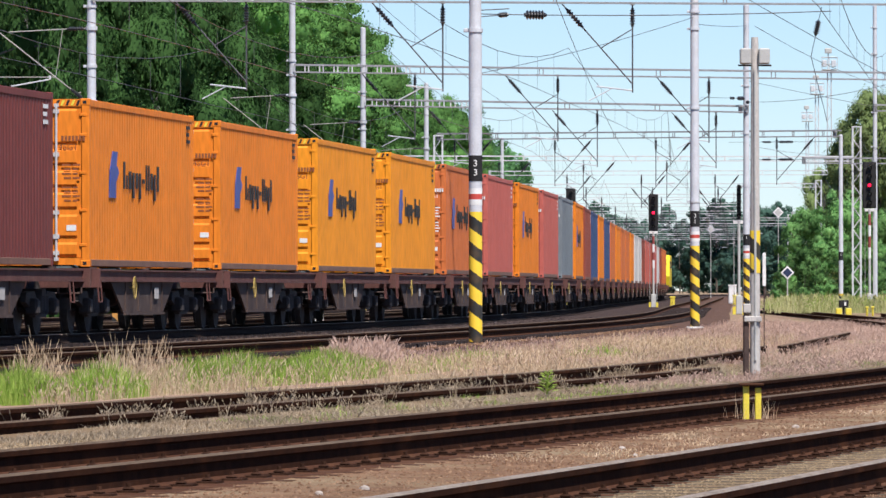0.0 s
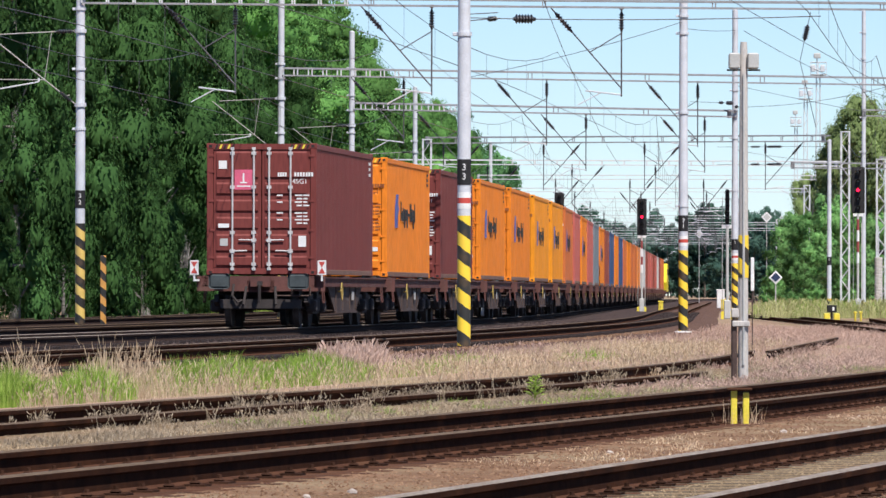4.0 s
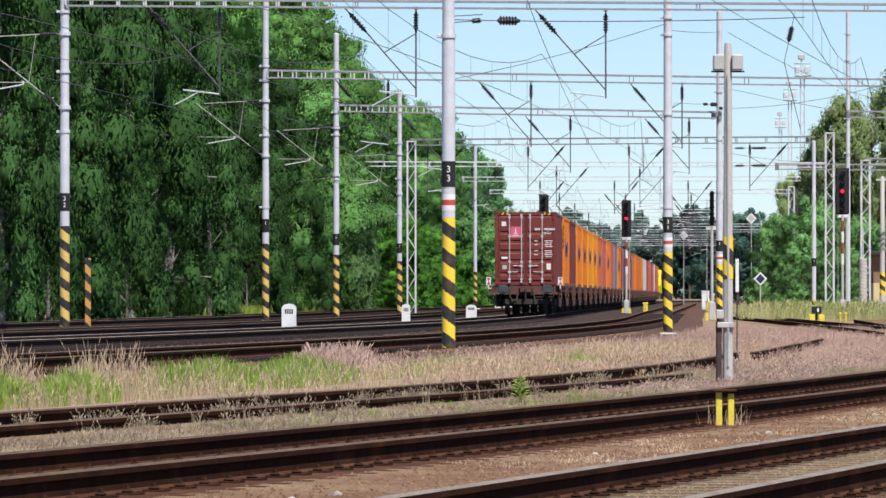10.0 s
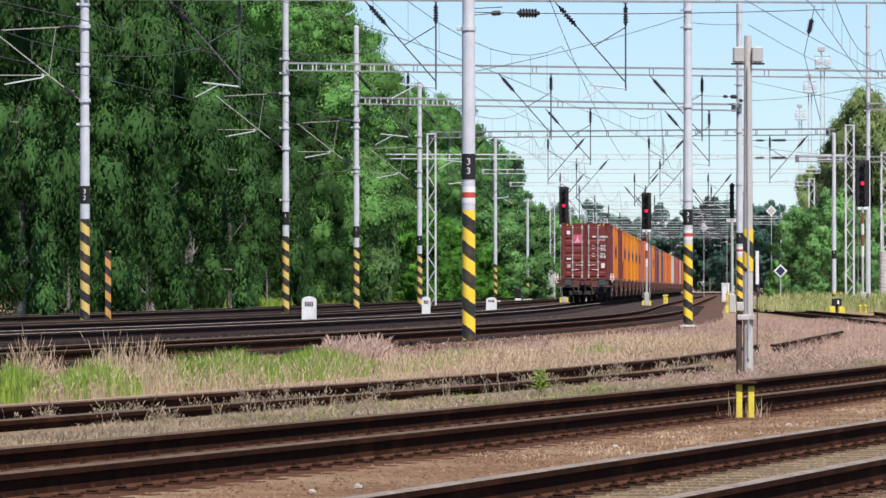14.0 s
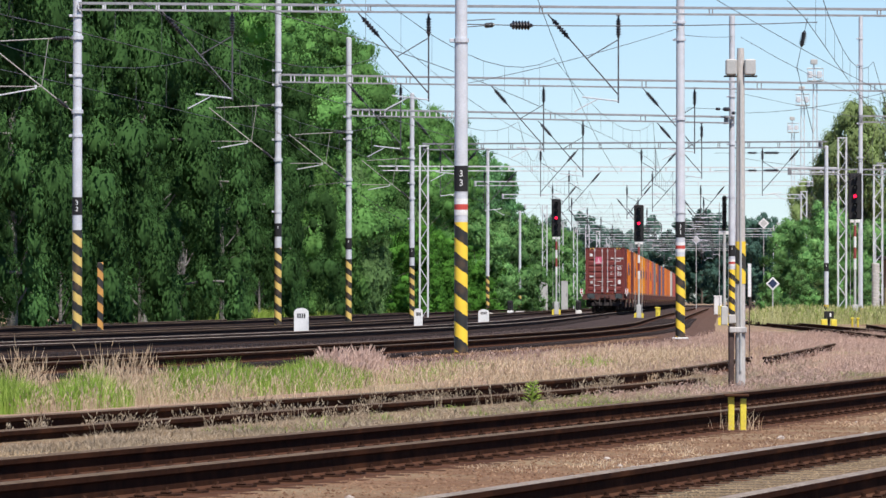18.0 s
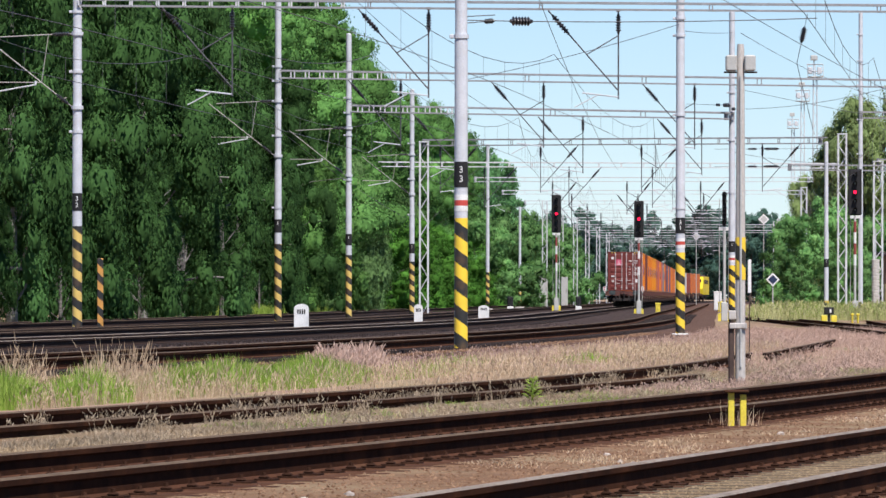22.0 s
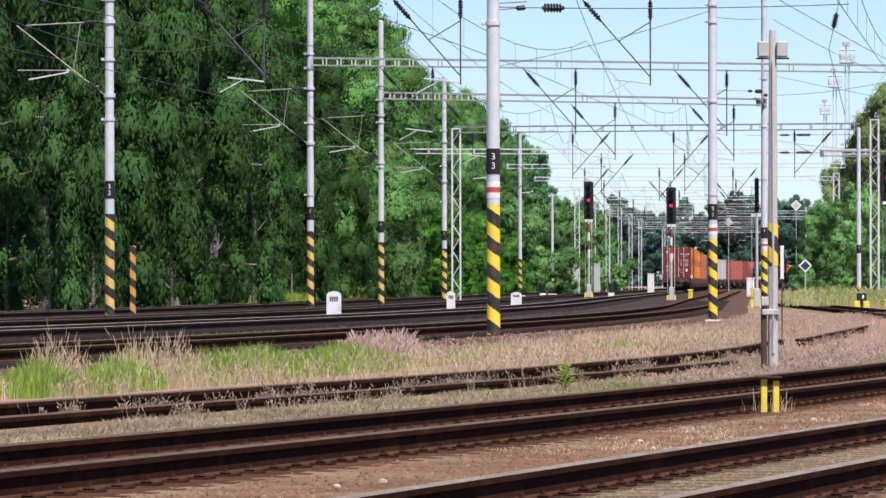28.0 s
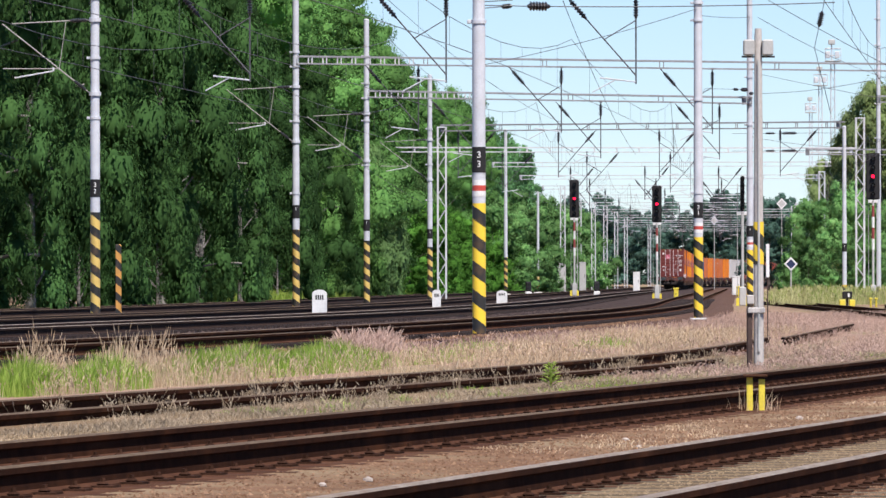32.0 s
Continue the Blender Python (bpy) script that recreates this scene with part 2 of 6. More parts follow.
M_ROD = mat("lock_rod", (0.62, 0.60, 0.59), (0.48, 0.46, 0.45), rough=0.5, metal=0.1, scale=6, bump=0.03)
PAINT = {}
for key, c in (("orange", (0.82, 0.235, 0.022)), ("amber", (0.86, 0.31, 0.02)), ("rust_orange", (0.62, 0.17, 0.05)), ("maroon", (0.185, 0.046, 0.040)), ("red", (0.54, 0.135, 0.105)),
               ("brown_red", (0.30, 0.075, 0.05)), ("grey", (0.20, 0.23, 0.25)), ("blue", (0.05, 0.09, 0.20)), ("white", (0.62, 0.60, 0.57)), ("yellow", (0.80, 0.62, 0.03))):
    PAINT[key] = mat(key + "_container_paint", c, tuple(0.86 * v for v in c), rough=0.6, scale=0.9, fine=14, bump=0.03, spec=0.15,
                     dirt=tuple(0.55 * v + 0.02 for v in c), dirt_amount=0.3, dirt_scale=0.8, stretch=(1, 0.6, 0.22))

M_BARK = mat("bark", (0.14, 0.12, 0.10), (0.07, 0.055, 0.045), rough=0.95, scale=3, fine=20, bump=0.5, stretch=(1, 1, 0.3))
M_BIRCH = mat("birch_bark", (0.30, 0.29, 0.27), (0.15, 0.14, 0.13), rough=0.9, scale=2, fine=20, dirt=(0.05, 0.045, 0.04), dirt_amount=0.46, dirt_scale=3, stretch=(0.4, 0.4, 2))
# darker than L_OLIVE: shade over the near birches is put into the colour
L_BIRCH = leaf_mat("shaded_birch_leaves", (0.038, 0.090, 0.028), (0.054, 0.120, 0.035), 0.38, 0.32, 0.36)
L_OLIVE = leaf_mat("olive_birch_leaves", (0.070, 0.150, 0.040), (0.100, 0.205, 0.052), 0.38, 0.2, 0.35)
L_WEEP = leaf_mat("pale_birch_leaves", (0.105, 0.195, 0.070), (0.155, 0.265, 0.095), 0.38, 0.2, 0.35)
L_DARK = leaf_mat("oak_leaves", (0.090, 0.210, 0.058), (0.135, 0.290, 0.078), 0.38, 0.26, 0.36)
# L_DARK's green shifted bluer: haze over the distant oaks, mixed into the colour
L_MID = leaf_mat("hazed_oak_leaves", (0.085, 0.205, 0.082), (0.125, 0.285, 0.110), 0.36, 0.28, 0.42)
L_BUSH = leaf_mat("bush_leaves", (0.055, 0.160, 0.024), (0.085, 0.215, 0.034), 0.36, 0.28, 0.4)
# lightened leaf colour: it carries the haze over trees beyond the yard
L_LIGHT = leaf_mat("hazed_light_leaves", (0.190, 0.265, 0.100), (0.270, 0.355, 0.145), 0.36, 0.2, 0.3)
# blue-green tone paints air haze into the far wood's leaves
L_FAR = leaf_mat("hazed_far_leaves", (0.062, 0.130, 0.100), (0.095, 0.175, 0.135), 0.36, 0.25, 0.3)
G_GREEN = leaf_mat("green_grass", (0.15, 0.27, 0.032), (0.34, 0.43, 0.10), 0.3, 0.05, 0.15)
G_TAN = leaf_mat("dry_grass", (0.40, 0.285, 0.175), (0.66, 0.52, 0.37), 0.3, 0.05, 0.15)
G_PINK = leaf_mat("flowering_grass", (0.38, 0.255, 0.20), (0.60, 0.44, 0.365), 0.3, 0.05, 0.15)
G_WEED = leaf_mat("weathered_weeds", (0.26, 0.20, 0.13), (0.46, 0.38, 0.28), 0.3, 0.05, 0.15)
G_VERGE = leaf_mat("verge_grass_blades", (0.27, 0.30, 0.11), (0.50, 0.48, 0.25), 0.3, 0.05, 0.2)
# light fresh green; part of the paleness is haze put into the colour
L_PALE_HAZE = leaf_mat("pale_hazed_bush_leaves", (0.085, 0.205, 0.065), (0.18, 0.33, 0.115))
M_STAIN = mat("rust_stained_ballast", (0.105, 0.048, 0.027), (0.066, 0.030, 0.018), rough=0.97, scale=2.6, fine=26, bump=1.0, dirt=(0.15, 0.085, 0.05), dirt_amount=0.3, dirt_scale=1.2, spec=0.06)
S_RUST = leaf_mat("rusty_stones", (0.105, 0.055, 0.033), (0.26, 0.165, 0.105), 0.0, 0.02, 0.15)
S_GREY = leaf_mat("grey_stones", (0.13, 0.095, 0.058), (0.29, 0.22, 0.14), 0.0, 0.02, 0.15)
S_DARK = leaf_mat("dark_stones", (0.022, 0.017, 0.017), (0.10, 0.075, 0.07), 0.0, 0.02, 0.15)


# ---- mesh helpers ----
class Shape:
    """Collects vertices and faces of one mesh; faces carry a slot number."""

    def __init__(self):
        self.v, self.f, self.s = [], [], []

    def add(self, verts, faces, slot=0):
        o = len(self.v)
        self.v.extend(tuple(p) for p in verts)
        self.f.extend(tuple(i + o for i in q) for q in faces)
        self.s.extend([slot] * len(faces))
        return self

    def box(self, x0, y0, z0, x1, y1, z1, slot=0, m=None):
        pts = [Vector((x, y, z)) for z in (z0, z1) for y in (y0, y1) for x in (x0, x1)]
        if m is not None:
            pts = [m @ p for p in pts]
        return self.add(pts, [(0, 2, 3, 1), (4, 5, 7, 6), (0, 1, 5, 4), (2, 6, 7, 3), (0, 4, 6, 2), (1, 3, 7, 5)], slot)

    def chamfer(self, x0, y0, z0, x1, y1, z1, c=0.01, slot=0):
        """A box whose upright edges and top rim are cut off by c."""
        def ring(z, k):
            return [(x0 + k, y0 + c + k, z), (x0 + c + k, y0 + k, z), (x1 - c - k, y0 + k, z), (x1 - k, y0 + c + k, z),
                    (x1 - k, y1 - c - k, z), (x1 - c - k, y1 - k, z), (x0 + c + k, y1 - k, z), (x0 + k, y1 - c - k, z)]
        rings = [ring(z0 + c, 0), ring(z1 - c, 0)]
        verts = ring(z0, c) + rings[0] + rings[1] + ring(z1, c)
        faces = [tuple(range(7, -1, -1)), tuple(range(24, 32))]
        for r in range(3):
            for i in range(8):
                j = (i + 1) % 8
                faces.append((r * 8 + i, r * 8 + j, r * 8 + 8 + j, r * 8 + 8 + i))
        return self.add(verts, faces, slot)

    def tube(self, p, q, r, r2=None, n=8, slot=0, caps=True):
        p, q = Vector(p), Vector(q)
        r2 = r if r2 is None else r2
        w = (q - p)
        if w.length < 1e-6:
            return self
        w.normalize()
        a = w.orthogonal().normalized()
        b = w.cross(a)
        ring = [(math.cos(2 * math.pi * i / n), math.sin(2 * math.pi * i / n)) for i in range(n)]
        verts = [p + (a * x + b * y) * r for x, y in ring] + [q + (a * x + b * y) * r2 for x, y in ring]
        faces = [(i, (i + 1) % n, n + (i + 1) % n, n + i) for i in range(n)]
        if caps:
            faces += [tuple(range(n - 1, -1, -1)), tuple(range(n, 2 * n))]
        return self.add(verts, faces, slot)

    def path(self, pts, r, n=5, slot=0):
        """One continuous tube along several points."""
        pts = [Vector(p) for p in pts]
        verts, faces = [], []
        for k, p in enumerate(pts):
            w = (pts[min(k + 1, len(pts) - 1)] - pts[max(k - 1, 0)]).normalized()
            a = w.cross(Vector((0, 0, 1)) if abs(w.z) < 0.95 else Vector((1, 0, 0))).normalized()
            b = w.cross(a)
            verts += [p + (a * math.cos(2 * math.pi * i / n) + b * math.sin(2 * math.pi * i / n)) * r for i in range(n)]
        for k in range(len(pts) - 1):
            faces += [(k * n + i, k * n + (i + 1) % n, k * n + n + (i + 1) % n, k * n + n + i) for i in range(n)]
        return self.add(verts, faces, slot)

    def prism(self, outline, axis, lo, hi, slot=0):
        """An outline of (a, b) pairs drawn out along x, y or z."""
        def at(a, b, c):
            return {"x": (c, a, b), "y": (a, c, b), "z": (a, b, c)}[axis]
        n = len(outline)
        verts = [at(a, b, lo) for a, b in outline] + [at(a, b, hi) for a, b in outline]
        faces = [(i, (i + 1) % n, n + (i + 1) % n, n + i) for i in range(n)] + [tuple(range(n - 1, -1, -1)), tuple(range(n, 2 * n))]
        return self.add(verts, faces, slot)

    def lathe(self, prof, base=(0, 0, 0), n=16, slot=0, axis=None):
        """Radius and height pairs turned about z (or about axis)."""
        o, w = Vector(base), Vector(axis or (0, 0, 1)).normalized()
        a = w.orthogonal().normalized()
        b = w.cross(a)
        verts, faces = [], []
        for r, h in prof:
            for i in range(n):
                t = 2 * math.pi * i / n
                verts.append(o + w * h + (a * math.cos(t) + b * math.sin(t)) * r)
        for k in range(len(prof) - 1):
            for i in range(n):
                j = (i + 1) % n
                faces.append((k * n + i, k * n + j, k * n + n + j, k * n + n + i))
        faces += [tuple(range(n - 1, -1, -1)), tuple(range((len(prof) - 1) * n, len(prof) * n))]
        return self.add(verts, faces, slot)

    def mesh(self, name, mats, smooth=False):
        me = bpy.data.meshes.new(name)
        me.from_pydata(self.v, [], self.f)
        for m in (mats if isinstance(mats, (list, tuple)) else [mats]):
            me.materials.append(m)
        me.polygons.foreach_set("material_index", self.s)
        if smooth:
            me.polygons.foreach_set("use_smooth", [len(q) < 5 for q in self.f])
            me.set_sharp_from_angle(angle=radians(38))
        me.update()
        return me


def part(name, shape, mats, parent=None, label="", smooth=False, at=None):
    me = shape if isinstance(shape, bpy.types.Mesh) else shape.mesh(name, mats, smooth)
    ob = new(name, me)
    if parent is not None:
        ob.parent = parent
    if at is not None:
        ob.matrix_basis = at if isinstance(at, Matrix) else Matrix.Translation(at)
    if label:
        ob["label"] = label
    return ob


def thing(name, label, category, at=None, group="", kind=""):
    """An Empty at the base of a thing that has parts."""
    ob = new(name)
    if at is not None:
        ob.matrix_basis = at if isinstance(at, Matrix) else Matrix.Translation(at)
    return tagged(ob, label, category, group, kind)


def lettering(name, words, size, mats, parent, at):
    """Raised letters as a mesh, from the built-in font."""
    cu = bpy.data.curves.new(name, "FONT")
    cu.body, cu.size, cu.align_x, cu.align_y, cu.extrude = words, size, "CENTER", "CENTER", 0.002
    tmp = bpy.data.objects.new(name, cu)
    scene.collection.objects.link(tmp)
    bpy.context.view_layer.update()
    me = bpy.data.meshes.new_from_object(tmp.evaluated_get(bpy.context.evaluated_depsgraph_get()))
    bpy.data.objects.remove(tmp)
    me.materials.clear()
    me.materials.append(mats)
    return part(name, me, None, parent, at=at)


# ---- the plan: every track is a slope over the distance ahead ----
class Track:
    def __init__(self, d0, x0, knots, z):
        self.z = z
        self.d = np.arange(10.0, 2000.0, 0.5)
        self.s = np.interp(self.d, [k[0] for k in knots], [k[1] for k in knots])
        x = np.concatenate([[0], np.cumsum((self.s[1:] + self.s[:-1]) * 0.25)])
        self.x = x - np.interp(d0, self.d, x) + x0
        self.arc = np.concatenate([[0], np.cumsum(np.sqrt(1 + ((self.s[1:] + self.s[:-1]) / 2) ** 2) * 0.5)])

    def at(self, d, u=0.0, z=None):
        """The point beside the track's middle, u metres to its right, where the middle is d metres ahead."""
        s = float(np.interp(d, self.d, self.s))
        k = 1 / math.sqrt(1 + s * s)
        return Vector((float(np.interp(d, self.d, self.x)) + u * k, d - u * s * k, self.z if z is None else z))

    def yaw(self, d):
        return -math.degrees(math.atan(float(np.interp(d, self.d, self.s))))

    def along(self, arc):
        return float(np.interp(arc, self.arc, self.d))


MAIN = ((40, 0.158), (120, 0.1124), (200, 0.0668), (280, 0.0358), (400, 0.039), (600, 0.0395), (930, 0.038), (1200, 0.16))
T5 = Track(120, -7.81, MAIN, 0.10)                     # the train runs here


class Beside(Track):
    def __init__(self, base, u, z):
        self.base, self.u, self.z, self.d = base, u, z, base.d

    def at(self, d, u=0.0, z=None):
        return self.base.at(d, self.u + u, self.z if z is None else z)

    def yaw(self, d):
        return self.base.yaw(d)


T4 = Beside(T5, 4.75, 0.02)
T6 = Beside(T5, -4.7, 0.10)
T7 = Beside(T5, -10.6, 0.12)
T3 = Track(78.3, 0.84, ((20, 0.192), (70, 0.192), (111, 0.0855), (180, 0.0855), (234, 0.0385), (460, 0.0385)), -0.12)
T2 = Track(57.6, 0.84, ((20, 0.20), (43, 0.20), (94, 0.15), (152, 0.065), (374, 0.026)), -0.12)
T1 = Track(43.5, 2.08, ((20, 0.19), (70, 0.19), (152, 0.068), (374, 0.026)), -0.16)
T0 = Beside(T1, 4.6, -0.16)


def spread(lo, hi, first, grow=1.03):
    out, step = [lo], first
    while out[-1] < hi:
        out.append(min(hi, out[-1] + step))
        step *= grow
    return out


def ribbon(track, prof, ds, name, mats, parent=None, slots=None, label=""):
    """A cross-section of (u, z) pairs swept along a track; z is measured from its rail top."""
    sh, n = Shape(), len(prof)
    verts = []
    for d in ds:
        for u, z in prof:
            verts.append(track.at(d, u, track.z + z))
    sh.v = [tuple(p) for p in verts]
    for k in range(len(ds) - 1):
        for i in range(n - 1):
            sh.f.append((k * n + i, k * n + i + 1, k * n + n + i + 1, k * n + n + i))
            sh.s.append(slots[i] if slots else 0)
    return part(name, sh, mats, parent, label)


# ---- ground ----
def ground_sheet():
    sh = Shape()
    us = [-2600, -900, -300, -120, -60, -40, -30, -24, -20, -17, -15, -13] + list(np.arange(-12, 40, 1.5)) + [42, 50, 60, 80, 120, 200, 400, 900, 2600]
    ds = [-400, -60, 0, 12] + spread(16, 240, 1.5, 1.012) + [270, 300, 330, 360, 400, 450, 520, 600, 700, 850, 1050, 1400, 2200, 3600]
    for d in ds:
        for u in us:
            p = T5.at(max(d, 11), u) if abs(u) < 60 else Vector((u + float(np.interp(max(d, 11), T5.d, T5.x)), d, 0))
            p.y += min(d - 11, 0)
            z = -0.36 + 0.05 * noise.noise(Vector((p.x * 0.35, p.y * 0.12, 0)))
            if -14 < u < 7:
                z = -0.40
            if 9 < u < 11 and d < 120:
                z += 0.10
            if u < -14:
                z += min(0.5, (-14 - u) * 0.06)
            if u > 14 and d > 230:                      # a low grassy rise beyond the sidings
                z += min(0.9, (u - 14) * 0.045) * min(1, (d - 230) / 140)
            if p.y < 150 and p.x > float(np.interp(max(p.y, 11), T2.d, T2.x)) + 1.2:      # the lower bed of the nearest track
                z -= 0.07
            p.z = z
            sh.v.append(tuple(p))
    n = len(us)
    for k in range(len(ds) - 1):
        for i in range(n - 1):
            sh.f.append((k * n + i, k * n + i + 1, k * n + n + i + 1, k * n + n + i))
            sh.s.append(0)
    return tagged(part("ground", sh, M_GROUND, smooth=True), "dry gravelly ground with sparse grass", "ground", kind="structure")


ground_sheet()


def bed(track, name, lo, hi, prof, slots, label):
    ob = ribbon(track, prof, spread(lo, hi, 1.5), name, [M_GRAVEL, M_GRAVEL_GREY, M_STAIN], slots=slots)
    return tagged(ob, label, "ballast", kind="structure")


# sections through the gravel: outer foot, shoulder, between the rails, shoulder, outer foot
LEVEL = [(-2.9, -0.30), (-2.3, -0.19), (-1.3, -0.160), (-1.08, -0.160), (-0.42, -0.161), (0.42, -0.163), (1.12, -0.160), (1.3, -0.164), (2.2, -0.175), (2.7, -0.28)]
GREYISH = [(-2.9, -0.30), (-2.3, -0.19), (-1.3, -0.160), (-1.05, -0.160), (-0.50, -0.160), (0.50, -0.160), (1.05, -0.160), (1.3, -0.162), (2.2, -0.185), (2.7, -0.28)]
BURIED = [(-2.3, -0.32), (-1.5, -0.178), (-0.83, -0.150), (-0.67, -0.140), (0.67, -0.135), (0.84, -0.088), (2.3, -0.125), (3.0, -0.26)]
for tr, lo, hi in ((T0, 14, 120), (T1, 14, 140)):
    bed(tr, "ballast_bed", lo, hi, GREYISH, [0, 0, 0, 2, 1, 2, 0, 0, 0], "grey-brown gravel bed under a railway track")
bed(T2, "ballast_bed", 16, 350, LEVEL, [0, 0, 0, 2, 2, 2, 0, 0, 0], "rusty brown gravel bed under a dull track")
bed(T3, "ballast_bed", 20, 104, BURIED, [0, 0, 0, 1, 1, 1, 1], "weedy grey-brown gravel that half buries a siding")
dark = ribbon(T5, [(-13.6, -0.55), (-12.6, -0.20), (-0.9, -0.20), (0.9, -0.20), (2.4, -0.23), (3.4, -0.28), (6.3, -0.30), (7.1, -0.50)],
              spread(18, 1700, 1.5), "ballast_bed", [M_BALLAST, M_BALLAST_RUST], slots=[0, 0, 0, 0, 0, 1, 1])
tagged(dark, "dark stained ballast under the main tracks", "ballast", kind="structure")

# ---- rails ----
RAIL = ((-0.07, -0.165), (-0.07, -0.150), (-0.018, -0.135), (-0.010, -0.055), (-0.036, -0.042), (-0.036, -0.010), (-0.026, 0.0),
        (0.026, 0.0), (0.036, -0.010), (0.036, -0.042), (0.010, -0.055), (0.018, -0.135), (0.07, -0.150), (0.07, -0.165))
# slot 0: web and head sides in shade-darkened rust; 1: top; 2: foot
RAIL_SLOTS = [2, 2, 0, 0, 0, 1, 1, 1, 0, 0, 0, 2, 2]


def railway(track, lo, hi, head, label, group):
    th = thing("railway_track", label, "railway track", group=group)
    for side in (-1, 1):
        end = 88 if track is T3 and side > 0 else hi
        ribbon(track, [(side * 0.7535 + u, z) for u, z in RAIL], spread(lo, end, 1.2, 1.015), "rail", [M_RUST_DARK, head, M_RUST_DARK] if track in (T5, T6, T7) else [M_RUST_SHADED, head, M_FOOT], th, RAIL_SLOTS)
    return th


TR = {}
for key, tr, lo, hi, head, label in (
        ("T0", T0, 14, 110, M_HEAD, "pair of steel rails on rusty sleepers"),
        ("T1", T1, 14, 140, M_HEAD, "pair of shiny-topped steel rails on rusty sleepers"),
        ("T2", T2, 16, 350, M_HEAD_DULL, "pair of dull brown rails on rust-stained sleepers"),
        ("T3", T3, 20, 121, M_HEAD_DULL, "overgrown rusty siding with weeds between its rails"),
        ("T4", T4, 18, 800, M_HEAD_DULL, "brown rails on dark ballast beside the main line"),
        ("T5", T5, 18, 1500, M_HEAD, "main line rails that carry the freight train"),
        ("T6", T6, 18, 1500, M_HEAD_DULL, "main line rails with bright worn tops"),
        ("T7", T7, 18, 1000, M_HEAD_DULL, "brown rails at the foot of the trees")):
    TR[key] = railway(tr, lo, hi, head, label, "station tracks")


# a length of the siding that shows again beyond the grass
far_rail = thing("siding_rail", "rusty rail half buried in dry grass", "rail")
ribbon(T3, [(-0.7535 + u, z - 0.06) for u, z in RAIL], spread(127, 168, 1.5, 1.0), "rail", [M_RUST_SHADED, M_HEAD_DULL, M_FOOT], far_rail, RAIL_SLOTS)
ribbon(T3, [(0.9 + u, z - 0.05) for u, z in RAIL], spread(180, 300, 3, 1.0), "rail", [M_RUST_SHADED, M_HEAD_DULL, M_FOOT], far_rail, RAIL_SLOTS)


T8 = Track(217, 13.3, ((100, 0.05), (217, 0.016), (342, 0.008), (460, 0.03)), -0.14)
for u in (-0.75, 0.75):
    ribbon(T8, [(u + a, z) for a, z in RAIL], spread(190, 380, 3, 1.0), "rail", [M_RUST_SHADED, M_HEAD_DULL, M_FOOT], far_rail, RAIL_SLOTS)


def sleepers(track, lo, hi, step, th, each, mats=M_SLEEPER):
    me = Shape().chamfer(-1.25, -0.12, -0.30, 1.25, 0.12, -0.158, 0.015).mesh("sleeper", mats)
    clip = Shape().box(-0.19, -0.09, -0.160, 0.19, 0.09, -0.146)
    for k in (-1, 1):
        clip.chamfer(k * 0.11 - 0.03, -0.04, -0.150, k * 0.11 + 0.03, 0.04, -0.126, 0.012)
        clip.tube((k * 0.11, 0, -0.126), (k * 0.11, 0, -0.106), 0.016, n=6)
    clip = clip.mesh("fastening", M_CLIP)
    rest, d = Shape(), lo
    while d < hi:
        p, m = track.at(d), None
        m = Matrix.Translation(p) @ pose(0, 0, 0, 0, 0, track.yaw(d) + random.uniform(-0.8, 0.8))
        if d < each:
            part("sleeper", me, None, th, at=m)
            for s in (-0.7535, 0.7535):
                part("fastening", clip, None, th, at=m @ Matrix.Translation((s, 0, 0)))
        else:
            rest.box(-1.25, -0.12, -0.30, 1.25, 0.12, -0.158, m=m)
        d += step
    if rest.v:
        tagged(part("sleeper_rest", rest, mats, th), kind="stuff")


random.seed(4)
sleepers(T1, 30, 125, 0.62, TR["T1"], 85, M_SLEEPER_GREY)
sleepers(T0, 20, 60, 0.62, TR["T0"], 34, M_SLEEPER_GREY)
sleepers(T2, 36, 170, 0.62, TR["T2"], 110)
sleepers(T3, 50, 100, 0.62, TR["T3"], 75)
for key, tr in (("T4", T4), ("T5", T5), ("T6", T6), ("T7", T7)):
    sleepers(tr, 80, 380, 0.62, TR[key], 0, M_SLEEPER_DARK)


# ---- the freight train ----
CL, CW, CH = 12.19, 2.438, 2.896
PITCH, SPEED, REAR_D = 15.84, 20.29, 72.7            # metres, metres a second, rear end at the start
OVER = 0.55                                        # rear buffers to the box's doors
DECK = 1.16                                        # loading height over the rail top


def container_side(sh, x, sign):
    """Corrugated steel wall in the y-z plane, between the rails of the frame."""
    z0, z1, step, deep = 0.12, CH - 0.12, 0.278, 0.014
    ys, y = [], 0.16
    while y < CL - 0.16 - step:
        for off, k in ((0, 0), (0.07, 0), (0.105, 1), (0.21, 1), (0.245, 0)):
            ys.append((y + off, k))
        y += step
    ys.append((CL - 0.16, 0))
    verts = []
    for y, k in ys:
        for z in (z0, z1):
            verts.append((x - sign * (0.012 + deep * k), y, z))
    n = len(ys)
    faces = [(2 * i, 2 * i + 2, 2 * i + 3, 2 * i + 1) if sign > 0 else (2 * i, 2 * i + 1, 2 * i + 3, 2 * i + 2) for i in range(n - 1)]
    sh.add(verts, faces)


